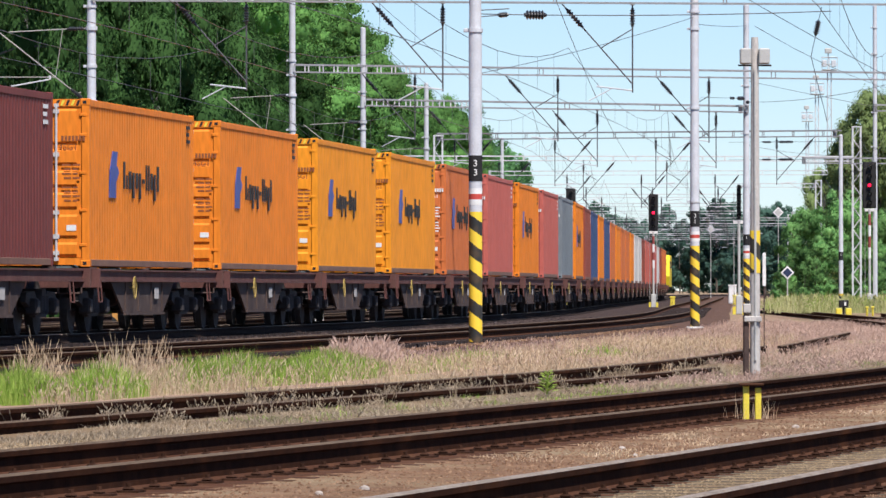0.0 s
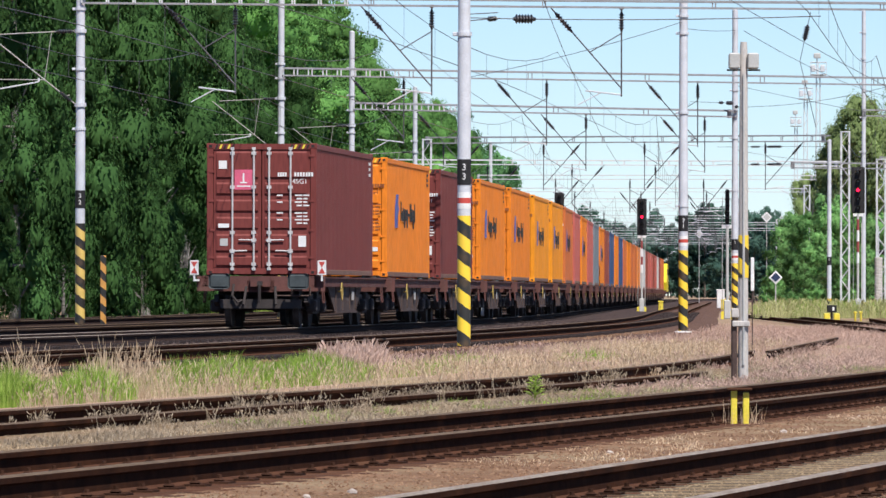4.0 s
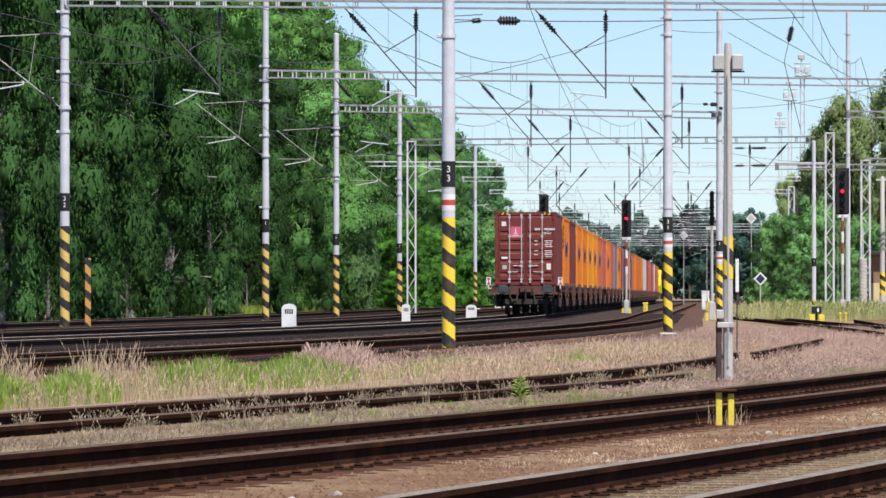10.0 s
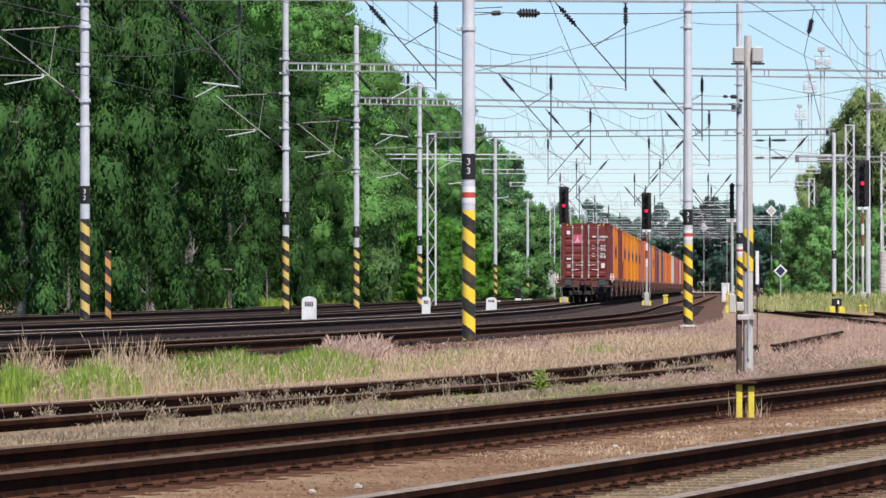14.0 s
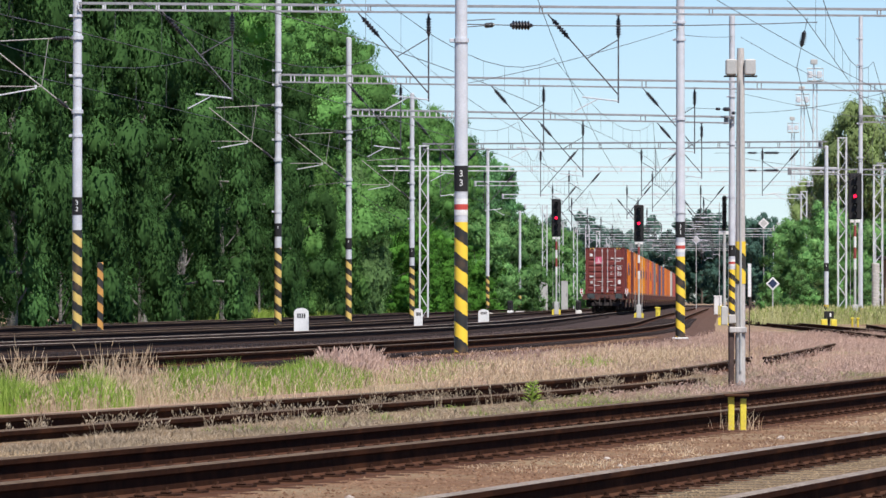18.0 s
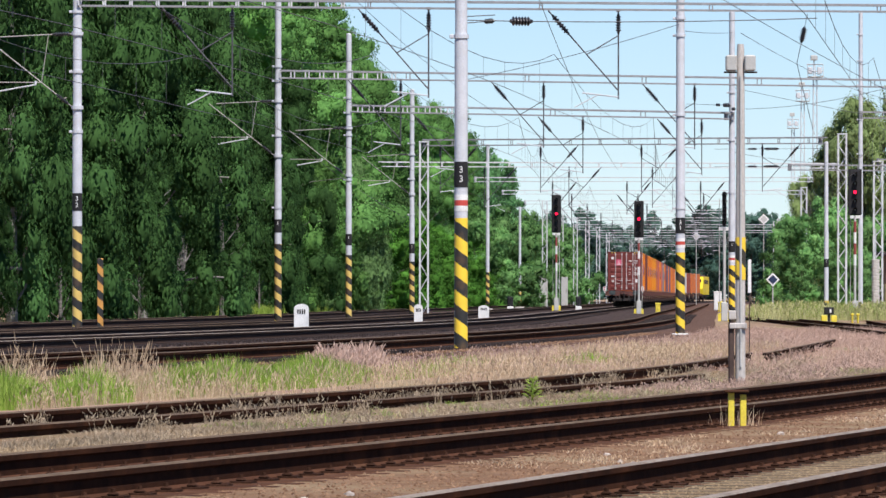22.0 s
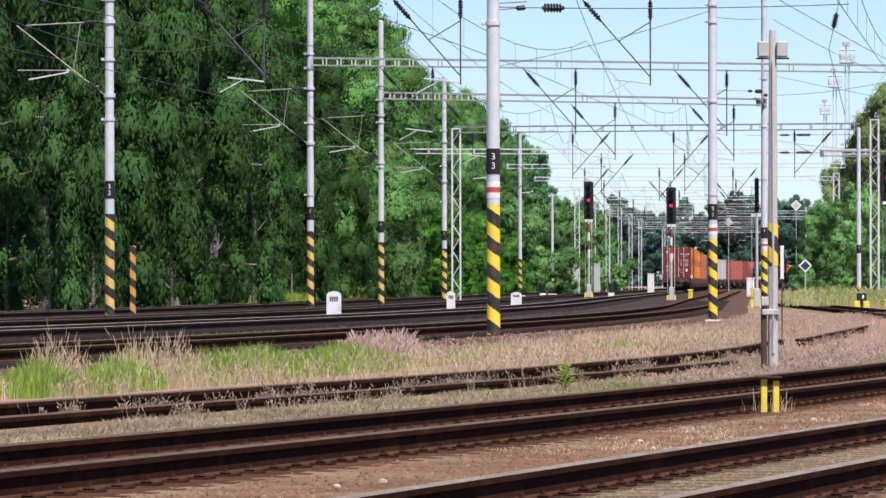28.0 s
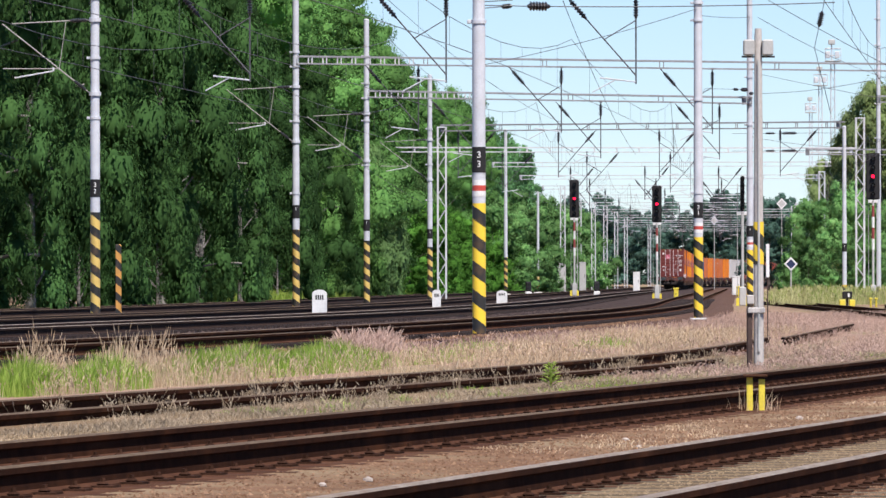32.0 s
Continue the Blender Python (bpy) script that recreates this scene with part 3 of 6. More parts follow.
def container(kind, label, logo=False, tail=False, plates=True, end_tone=None):
    """A forty-foot high-cube box; its doors face the rear, which lies at y = 0."""
    paint = PAINT[kind]
    th = thing("shipping_container", label, "container", group="containers on the train")
    h = CW / 2
    fr = Shape()
    for x in (-1, 1):
        for y0, y1 in ((0, 0.16), (CL - 0.16, CL)):
            fr.chamfer(min(x * h, x * (h - 0.14)), y0, 0.0, max(x * h, x * (h - 0.14)), y1, CH, 0.012)
        fr.chamfer(min(x * h, x * (h - 0.06)), 0.16, CH - 0.13, max(x * h, x * (h - 0.06)), CL - 0.16, CH - 0.01, 0.008)
        part("bottom_rail", Shape().chamfer(min(x * (h - 0.005), x * (h - 0.10)), 0.16, 0.01, max(x * (h - 0.005), x * (h - 0.10)), CL - 0.16, 0.125, 0.008), M_DUST, th, "dusty bottom side rail")
    for y0, y1 in ((0, 0.12), (CL - 0.12, CL)):
        fr.box(-h + 0.14, y0, 0.02, h - 0.14, y1, 0.15).box(-h + 0.14, y0, CH - 0.13, h - 0.14, y1, CH - 0.004)
    part("frame", fr, paint, th)
    for s in (-1, 1):
        w = Shape()
        container_side(w, s * h, s)
        part("side_wall", w, paint, th)
    ro, rib = Shape(), []
    n = 44
    for i in range(n):
        y, w = 0.12 + (CL - 0.24) * i / n, (CL - 0.24) / n
        rib += [(y, CH - 0.04), (y + 0.12 * w, CH - 0.014), (y + 0.52 * w, CH - 0.014), (y + 0.64 * w, CH - 0.04)]
    rib.append((CL - 0.12, CH - 0.04))
    ro.add([(x, y, z) for y, z in rib for x in (-h + 0.06, h - 0.06)], [(2 * i, 2 * i + 1, 2 * i + 3, 2 * i + 2) for i in range(len(rib) - 1)])
    part("roof", ro, paint, th)
    fw = Shape()
    prof = []
    for i in range(9):
        x = -h + 0.15 + i * (CW - 0.30) / 9
        prof += [(x, CL - 0.09), (x + 0.03, CL - 0.05), (x + 0.14, CL - 0.05), (x + 0.17, CL - 0.09)]
    fw.add([(x, y, z) for x, y in prof for z in (0.15, CH - 0.13)], [(2 * i, 2 * i + 1, 2 * i + 3, 2 * i + 2) for i in range(len(prof) - 1)])
    part("front_wall", fw, paint, th)
    for x in (-1, 1):
        for y in (0, CL):
            for z in (0, CH):
                cc = Shape().chamfer(x * h - (0.162 if x > 0 else 0.006), y - (0.17 if y else 0.006), z - (0.112 if z else 0.006),
                                     x * h + (0.006 if x > 0 else 0.162), y + (0.006 if y else 0.17), z + (0.006 if z else 0.112), 0.01)
                if y == 0:
                    cc.box(x * h - (0.115 if x > 0 else -0.05), -0.009, z - (0.085 if z else -0.03), x * h - (0.05 if x > 0 else -0.115), -0.004, z - (0.03 if z else -0.085), 1)
                part("corner_casting", cc, [paint, M_BLACK], th)
    # doors: leaves with pressed ribs, rods, handles, hinges
    for s in (-1, 1):
        d = Shape()
        x0, x1 = (0.012, h - 0.15) if s > 0 else (-h + 0.15, -0.012)
        d.box(x0, 0.02, 0.16, x1, 0.07, CH - 0.14)
        prof = []
        for z0, z1 in ((0.18, 0.42), (0.50, 0.90), (1.00, 1.28), (1.38, 1.66), (1.76, 2.04), (2.12, CH - 0.17)):
            prof += [(z0, 0.018), (z0 + 0.04, -0.012), (z1 - 0.04, -0.012), (z1, 0.018)]
        d.add([(x, y, z) for z, y in prof for x in (x0 + 0.07, x1 - 0.07)], [(2 * i, 2 * i + 1, 2 * i + 3, 2 * i + 2) for i in range(len(prof) - 1)])
        leaf = part("door", d, paint, th)
        for x in (s * 0.17, s * 0.645):
            r = Shape().tube((x, -0.035, 0.12), (x, -0.035, CH - 0.10), 0.022, n=8)
            for z in (0.20, 0.9, 1.9, CH - 0.25):
                r.box(x - 0.05, -0.05, z, x + 0.05, 0.0, z + 0.07)
            for z in (0.10, CH - 0.14):
                r.box(x - 0.04, -0.05, z, x + 0.04, 0.01, z + 0.06)
            part("lock_rod", r, M_ROD, leaf, smooth=False)
            hz = 0.52 if (x - (x0 + x1) / 2) * s > 0 else 0.76
            arm = 1 if (x - (x0 + x1) / 2) * s < 0 else -1
            part("handle", Shape().tube((x - 0.06 * s * arm, -0.05, hz), (x + 0.33 * s * arm, -0.05, hz + 0.012), 0.016, n=6).box(x - 0.05, -0.065, hz - 0.04, x + 0.05, -0.02, hz + 0.04), M_ROD, leaf)
        for z in (0.35, 0.95, 1.6, 2.25, 2.6):
            hi = Shape().chamfer(min(s * (h - 0.17), s * (h - 0.05)), -0.010, z, max(s * (h - 0.17), s * (h - 0.05)), 0.03, z + 0.05, 0.005)
            part("hinge", hi, paint, leaf)
    if plates:
        hz = Shape()
        for s in (-1, 1):
            x0 = 0.62 if s > 0 else -h + 0.18
            for i in range(5):
                hz.add([(x0 + i * 0.09, -0.004, CH - 0.115), (x0 + i * 0.09 + 0.045, -0.004, CH - 0.115), (x0 + i * 0.09 + 0.085, -0.004, CH - 0.02), (x0 + i * 0.09 + 0.04, -0.004, CH - 0.02)], [(0, 1, 2, 3)], i % 2)
        part("height_marking", hz, [M_BLACK, M_YELLOW], th, "black and yellow height marking")
        ink = M_WHITE if kind in ("maroon", "red", "brown_red", "blue", "grey", "rust_orange") else M_BLACK
        small = ink if ink is M_WHITE else M_STENCIL
        tx = Shape()
        for i in range(4):
            tx.box(0.36 + i * 0.052, -0.017, 2.17, 0.398 + i * 0.052, -0.0125, 2.26)
        for i in range(7):
            tx.box(0.73 + i * 0.062, -0.017, 2.17, 0.772 + i * 0.062, -0.0125, 2.26)
        for row in range(8):
            z = 1.74 - 0.075 * row - (0.09 if row > 3 else 0)
            tx.box(0.74 + (0.04 if row % 2 else 0), -0.017, z, 0.90, -0.0125, z + 0.032).box(0.93, -0.017, z, 1.06 - (0.04 if row % 3 else 0), -0.0125, z + 0.032)
            if row % 2 == 0:
                tx.box(0.34, -0.017, z, 0.47, -0.0125, z + 0.03)
        tagged(part("stencil_block", tx, small, th, "rows of small stencilled marks"), kind="stuff")
        lettering("size_code", "45G1", 0.15, small, th, pose(0.85, -0.016, 2.06, 90, 0, 0))
        part("notice", Shape().box(0.82, -0.02, 0.62, 0.99, -0.0125, 0.86 if kind == "maroon" else 0.72), M_WHITE, th, "white notice plate")
    sd = Shape()
    for i in range(3):
        sd.box(h - 0.004, CL - 0.90, 2.36 + 0.13 * i, h + 0.002, CL - 0.45 - 0.10 * (i == 1), 2.43 + 0.13 * i)
    tagged(part("side_stencil", sd, M_WHITE if kind in ("maroon", "red", "brown_red", "blue", "grey") else M_BLACK, th), kind="stuff")
    if logo:
        lo = Shape()
        y = 2.15
        lo.prism([(y, 1.22), (y + 0.75, 1.22), (y + 0.75, 1.50), (y + 1.1, 1.68), (y + 0.8, 1.80), (y + 0.95, 2.04), (y + 0.4, 2.04), (y + 0.1, 1.72)], "x", h - 0.008, h + 0.004)
        part("emblem", lo, M_EMBLEM, th, "plain blue emblem shape")
        y = 3.75
        for i, (wd, lo_z, hi_z) in enumerate(((0.22, 1.20, 1.68), (0.16, 1.20, 1.44), (0.30, 1.20, 1.52), (0.26, 1.04, 1.50), (0.26, 1.22, 1.50), (0.26, 1.04, 1.50),
                                             (0.30, 1.32, 1.40), (0.16, 1.20, 1.66), (0.16, 1.20, 1.66), (0.26, 1.22, 1.52), (0.24, 1.02, 1.50), (0.26, 1.20, 1.66))):
            part("mark_bar", Shape().box(h - 0.008, y, lo_z + 0.20, h + 0.004, y + wd * 0.86, hi_z + 0.20), M_BLACK, th)
            y += wd + 0.12
    if tail:
        part("sticker", Shape().box(-0.60, -0.02, 1.88, -0.20, -0.0125, 2.32), mat("pink_sticker", (0.72, 0.13, 0.22), rough=0.5, bump=0), th, "pink square sticker")
        part("sticker_emblem", Shape().box(-0.42, -0.023, 2.04, -0.38, -0.0205, 2.24).box(-0.55, -0.023, 1.94, -0.25, -0.0205, 1.97).box(-0.48, -0.023, 2.02, -0.32, -0.0205, 2.05), M_WHITE, th)
        part("seal_label", Shape().box(-0.95, -0.02, 2.34, -0.77, -0.0125, 2.52), M_WHITE, th)
        part("seal_label", Shape().box(-0.96, -0.02, 1.04, -0.72, -0.0125, 1.13), M_WHITE, th)
        part("scuffed_label", Shape().box(-0.92, -0.02, 0.64, -0.75, -0.0125, 0.80), M_GREY, th, "scuffed grey-green label")
    return th


def wagon(tail=False):
    """A flat container wagon, rear end at y = 0; z = 0 is the rail top."""
    th = thing("container_wagon", "dark maroon flat container wagon with fishbelly side plates", "wagon", group="wagons of the train")
    L = PITCH
    y0, y1 = 0.45, L - 0.45
    for s in (-1, 1):
        b = Shape()
        b.box(min(s * 1.18, s * 1.28), y0, 0.92, max(s * 1.18, s * 1.28), y1, 1.10)
        for k in (0.90, 1.085):
            b.box(min(s * 1.12, s * 1.31), y0, k, max(s * 1.12, s * 1.31), y1, k + 0.03)
        part("side_beam", b, M_WAGON, th)
        pl = Shape().prism([(2.7, 0.92), (4.2, 0.34), (8.8, 0.34), (10.2, 0.92)], "x", s * 1.20, s * 1.24)
        for y in (4.3, 5.8, 7.3, 8.6):
            pl.box(min(s * 1.19, s * 1.265), y, 0.38, max(s * 1.19, s * 1.265), y + 0.05, 0.92)
        pl.box(min(s * 1.15, s * 1.28), 4.2, 0.31, max(s * 1.15, s * 1.28), 8.8, 0.35)
        part("fishbelly_plate", pl, M_PLATE, th, "grey-brown trapezoid side plate")
        part("data_panel", Shape().box(min(s * 1.268, s * 1.272), 7.6, 0.60, max(s * 1.268, s * 1.272), 8.1, 0.80), M_CONCRETE, th)
        ring = Shape()
        for i in range(16):
            a, b2 = 2 * math.pi * i / 16, 2 * math.pi * (i + 1) / 16
            ring.tube((s * 1.33, 4.9 + 0.20 * math.cos(a), 0.80 + 0.20 * math.sin(a)), (s * 1.33, 4.9 + 0.20 * math.cos(b2), 0.80 + 0.20 * math.sin(b2)), 0.010, n=5)
        ring.tube((s * 1.20, 4.9, 0.80), (s * 1.34, 4.9, 0.80), 0.02).box(min(s * 1.32, s * 1.34), 4.89, 0.6, max(s * 1.32, s * 1.34), 4.91, 1.0)
        part("brake_wheel", ring, M_BRASS, th, "yellow hand brake wheel")
        for y in (0.9, 13.9):
            st = Shape().tube((s * 1.30, y, 0.92), (s * 1.33, y, 0.55), 0.016, n=5).tube((s * 1.33, y, 0.55), (s * 1.33, y + 0.35, 0.55), 0.016, n=5).tube((s * 1.33, y + 0.35, 0.55), (s * 1.30, y + 0.35, 0.92), 0.016, n=5)
            part("step", st, M_WAGON, th)
        for y in (0.62, 6.6, 12.45):
            part("deck_lock", Shape().box(min(s * 1.06, s * 1.30), y, 1.10, max(s * 1.06, s * 1.30), y + 0.22, DECK - 0.008), M_PLATE, th)
    c = Shape()
    c.box(-0.30, y0, 0.78, 0.30, y1, 1.04)
    for y in (0.5, 3.6, 5.2, 6.7, 8.7, 10.3, 14.9):
        c.box(-1.18, y, 0.94, 1.18, y + 0.18, 1.06)
    part("centre_sill", c, M_WAGON, th)
    for y, k in ((y0, -1), (y1, 1)):
        e = Shape().box(-1.42, min(y, y - 0.08 * k), 0.80, 1.42, max(y, y - 0.08 * k), 1.13)
        e.box(-0.22, min(y, y + 0.10 * k), 0.90, 0.22, max(y, y + 0.10 * k), 1.12)
        part("buffer_beam", e, M_WAGON, th)
        for s in (-1, 1):
            bf = Shape().lathe([(0.10, 0.0), (0.10, 0.26), (0.075, 0.26), (0.075, 0.36), (0.05, 0.36)], (s * 0.875, y, 1.02), 12, axis=(0, k, 0))
            bf.chamfer(s * 0.875 - 0.235, min(y + 0.36 * k, y + 0.42 * k), 0.85, s * 0.875 + 0.235, max(y + 0.36 * k, y + 0.42 * k), 1.19, 0.05)
            part("buffer", bf, M_BUFFER, th, "blue-grey plate buffer")
        hk = Shape().box(-0.05, min(y, y + 0.3 * k), 0.92, 0.05, max(y, y + 0.3 * k), 1.02).tube((0.0, y + 0.3 * k, 0.95), (0.0, y + 0.25 * k, 0.55), 0.035, n=6)
        hk.tube((0.32, y, 0.9), (0.36, y + 0.2 * k, 0.5), 0.03, n=6).tube((-0.32, y, 0.9), (-0.36, y + 0.2 * k, 0.5), 0.03, n=6)
        part("coupling", hk, M_UNDER, th)
    for cy in (1.95, 12.6):
        fr = Shape()
        for s in (-1, 1):
            fr.prism([(cy - 1.45, 0.56), (cy - 1.35, 0.72), (cy - 0.6, 0.74), (cy - 0.4, 0.62), (cy + 0.4, 0.62), (cy + 0.6, 0.74), (cy + 1.35, 0.72), (cy + 1.45, 0.56),
                      (cy + 1.0, 0.46), (cy + 0.45, 0.30), (cy - 0.45, 0.30), (cy - 1.0, 0.46)], "x", s * 1.0 - 0.05, s * 1.0 + 0.05)
            for ay in (cy - 0.9, cy + 0.9):
                fr.chamfer(s * 1.06 - 0.12, ay - 0.17, 0.34, s * 1.06 + 0.12, ay + 0.17, 0.62, 0.04)
            for sy in (cy - 0.25, cy, cy + 0.25):
                fr.tube((s * 1.05, sy, 0.36), (s * 1.05, sy, 0.66), 0.075, n=8)
        fr.box(-1.1, cy - 0.2, 0.42, 1.1, cy + 0.2, 0.78)
        for k in (-1.5, 1.5):
            fr.box(-0.9, cy + k - 0.04, 0.42, 0.9, cy + k + 0.04, 0.62)
        bg = part("bogie", fr, M_UNDER, th)
        for ay in (cy - 0.9, cy + 0.9):
            ws = Shape().tube((-1.0, ay, 0.46), (1.0, ay, 0.46), 0.08, n=8)
            for s in (-1, 1):
                ws.lathe([(0.20, -0.07), (0.40, -0.05), (0.46, -0.06), (0.46, 0.05), (0.485, 0.05), (0.485, 0.075), (0.2, 0.075)], (s * 0.76, ay, 0.46), 24, axis=(-s, 0, 0))
            part("wheelset", ws, M_UNDER, bg)
    part("air_tank", Shape().tube((0.55, 9.2, 0.62), (0.55, 10.2, 0.62), 0.18, n=12), M_PLATE, th)
    for p0, p1, r in (((-0.9, 4.1, 0.62), (-0.4, 4.1, 0.62), 0.15), ((1.0, 3.9, 0.62), (1.0, 4.35, 0.62), 0.16), ((1.0, 9.25, 0.62), (1.0, 9.7, 0.62), 0.16)):
        part("brake_cylinder", Shape().tube(p0, p1, r, n=10), M_PLATE, th)
    part("grab_irons", Shape().tube((0.3, y0 + 0.02, 0.70), (1.1, y0 + 0.02, 0.70), 0.018, n=5).tube((0.7, y0 - 0.02, 0.7), (0.7, y0 - 0.02, 0.9), 0.018, n=5).tube((1.1, y0 - 0.02, 0.7), (1.1, y0 - 0.02, 0.9), 0.018, n=5), M_PLATE, th)
    if tail:
        for s in (-1, 1):
            c = -1.46 if s < 0 else 1.37
            sg = Shape().box(c - 0.095, 0.30, 1.16, c + 0.095, 0.325, 1.48)
            for e, k in ((1.46, -1), (1.18, 1)):
                sg.add([(c - 0.075, 0.296, e + 0.01 * k), (c + 0.075, 0.296, e + 0.01 * k), (c, 0.296, 1.32)], [(0, 1, 2)], 1)
            sg.box(c - 0.02, 0.31, 1.02, c + 0.02, 0.34, 1.18)
            sg.box(min(c, s * 1.36), 0.33, 1.02, max(c, s * 1.36), 0.46, 1.06)
            part("tail_sign", sg, [M_WHITE, M_RED], th, "white and red tail sign plate")
        part("hose", Shape().path([(-0.6, y0, 0.95), (-0.62, y0 - 0.1, 0.7), (-0.5, y0 - 0.12, 0.55), (-0.4, y0 - 0.05, 0.6)], 0.03, 6), M_UNDER, th)
    return th


def locomotive():
    """An electric engine with yellow flanks; rear end at y = 0."""
    th = thing("locomotive", "yellow electric locomotive with dark roof and bogies", "locomotive")
    L, h = 17.0, 1.48
    b = Shape().prism([(0.25, 1.0), (L - 0.25, 1.0), (L - 0.05, 1.9), (L - 0.75, 3.35), (L - 1.3, 3.7), (1.3, 3.7), (0.75, 3.35), (0.05, 1.9)], "x", -h, h)
    part("body", b, PAINT["yellow"], th)
    part("roof", Shape().prism([(-1.3, 3.7), (1.3, 3.7), (0.9, 3.95), (-0.9, 3.95)], "y", 1.6, L - 1.6), M_PLATE, th)
    w = Shape().add([(-1.2, 0.55, 2.85), (1.2, 0.55, 2.85), (1.2, 0.80, 3.30), (-1.2, 0.80, 3.30)], [(0, 1, 2, 3)])
    part("rear_window", w, M_LAMP_OFF, th, at=(0, -0.1, 0))
    for s in (-1, 1):
        g = Shape()
        for i in range(7):
            g.box(min(s * h, s * (h + 0.015)), 3.2 + i * 1.6, 2.6, max(s * h, s * (h + 0.015)), 4.4 + i * 1.6, 3.2)
        part("side_grille", g, M_PLATE, th)
    part("underframe", Shape().box(-1.4, 0.3, 0.75, 1.4, L - 0.3, 1.0).box(-1.1, 6.5, 0.3, 1.1, 10.5, 0.75), M_UNDER, th)
    for cy in (4.0, L - 4.0):
        fr = Shape().box(-1.2, cy - 2.0, 0.45, 1.2, cy + 2.0, 0.75)
        for ay in (cy - 1.4, cy + 1.4):
            for s in (-1, 1):
                fr.lathe([(0.2, -0.07), (0.62, -0.05), (0.62, 0.06), (0.2, 0.07)], (s * 0.76, ay, 0.62), 20, axis=(-s, 0, 0))
        part("bogie", fr, M_UNDER, th)
    pg = Shape()
    for y in (3.4,):
        pg.tube((-0.6, y, 3.95), (-0.5, y + 1.4, 4.7), 0.03).tube((0.6, y, 3.95), (0.5, y + 1.4, 4.7), 0.03).tube((-0.5, y + 1.4, 4.7), (-0.4, y + 0.2, 5.40), 0.025).tube((0.5, y + 1.4, 4.7), (0.4, y + 0.2, 5.40), 0.025)
        pg.box(-0.85, y + 0.05, 5.40, 0.85, y + 0.35, 5.44)
    part("pantograph", pg, M_WIRE, th)
    return th


# from the rear: colour and whether the flank carries an emblem and a word mark
BOXES = (("maroon", 0), ("orange", 1), ("maroon", 0), ("orange", 1), ("orange", 1), ("amber", 1), ("amber", 1), ("rust_orange", 1), ("red", 0), ("orange", 1),
         ("red", 0), ("grey", 0), ("orange", 1), ("brown_red", 0), ("blue", 0), ("orange", 0), ("blue", 0), ("rust_orange", 0), ("orange", 0), ("rust_orange", 0),
         ("rust_orange", 0), ("orange", 0), ("white", 0), ("white", 0), ("brown_red", 0), ("red", 0), ("red", 0), ("brown_red", 0), ("red", 0),
         ("white", 0), ("brown_red", 0), ("rust_orange", 0), ("rust_orange", 0))
WORDS = {"maroon": "dark maroon ribbed steel shipping container on a flat wagon", "orange": "bright orange steel shipping container on a flat wagon",
         "amber": "yellow-orange steel shipping container on a flat wagon", "rust_orange": "dull orange-brown steel shipping container on a flat wagon",
         "red": "faded salmon red steel shipping container on a flat wagon", "brown_red": "brownish red steel shipping container on a flat wagon",
         "grey": "blue-grey steel shipping container on a flat wagon", "blue": "dark blue steel shipping container on a flat wagon",
         "white": "off-white steel shipping container on a flat wagon"}
RIDERS = []                                           # thing, metres from the train's rear to its rear end, to its middle, height
proto = {}
first_wagon = wagon()
tail_wagon = wagon(tail=True)
tagged(tail_wagon, "last flat container wagon with red and white tail signs")
for i, (kind, logo) in enumerate(BOXES):
    back = i * PITCH
    if i == 0:
        box, flat = container(kind, "dark maroon steel container with a pink sticker on its doors", tail=True), tail_wagon
    else:
        if (kind, logo) in proto:
            box = copy_thing(proto[kind, logo], Matrix())
        else:
            box = proto[kind, logo] = container(kind, WORDS[kind] if not logo else WORDS[kind].replace("steel", "emblem-marked steel"), bool(logo))
        flat = first_wagon if i == 1 else copy_thing(first_wagon, Matrix())
    RIDERS.append((flat, back, PITCH, 0.0))
    RIDERS.append((box, back + OVER, CL, DECK))
engine = locomotive()
RIDERS.append((engine, len(BOXES) * PITCH, 17.0, 0.0))
ARC0 = float(np.interp(REAR_D, T5.d, T5.arc))


def motions():
    """The train rolls away along its track at a steady speed."""
    times = [0, 0.1, 0.5] + list(range(1, 32)) + [31.5, 31.9, 32]
    for ob, back, length, up in RIDERS:
        rows = []
        for t in times:
            a = ARC0 + SPEED * t + back
            p, q = T5.at(T5.along(a)), T5.at(T5.along(a + length))
            m = Matrix.Translation((p.x, p.y, p.z + up)) @ pose(0, 0, 0, 0, 0, -math.degrees(math.atan2(q.x - p.x, q.y - p.y)))
            rows.append((t, m))
        walk(ob, rows)


# ---- masts, portals and overhead line ----
def digits_plate(mast, r, z, words, size):
    part("number_band", Shape().tube((0, 0, z - size), (0, 0, z + size), r + 0.006, n=20), M_BLACK, mast, "black number band")
    for k, ch in enumerate(words):
        lettering("numeral", ch, size * 0.72, M_WHITE, mast, pose(0, -r - 0.009, z + size * (0.36 - 0.72 * k), 90, 0, 0))


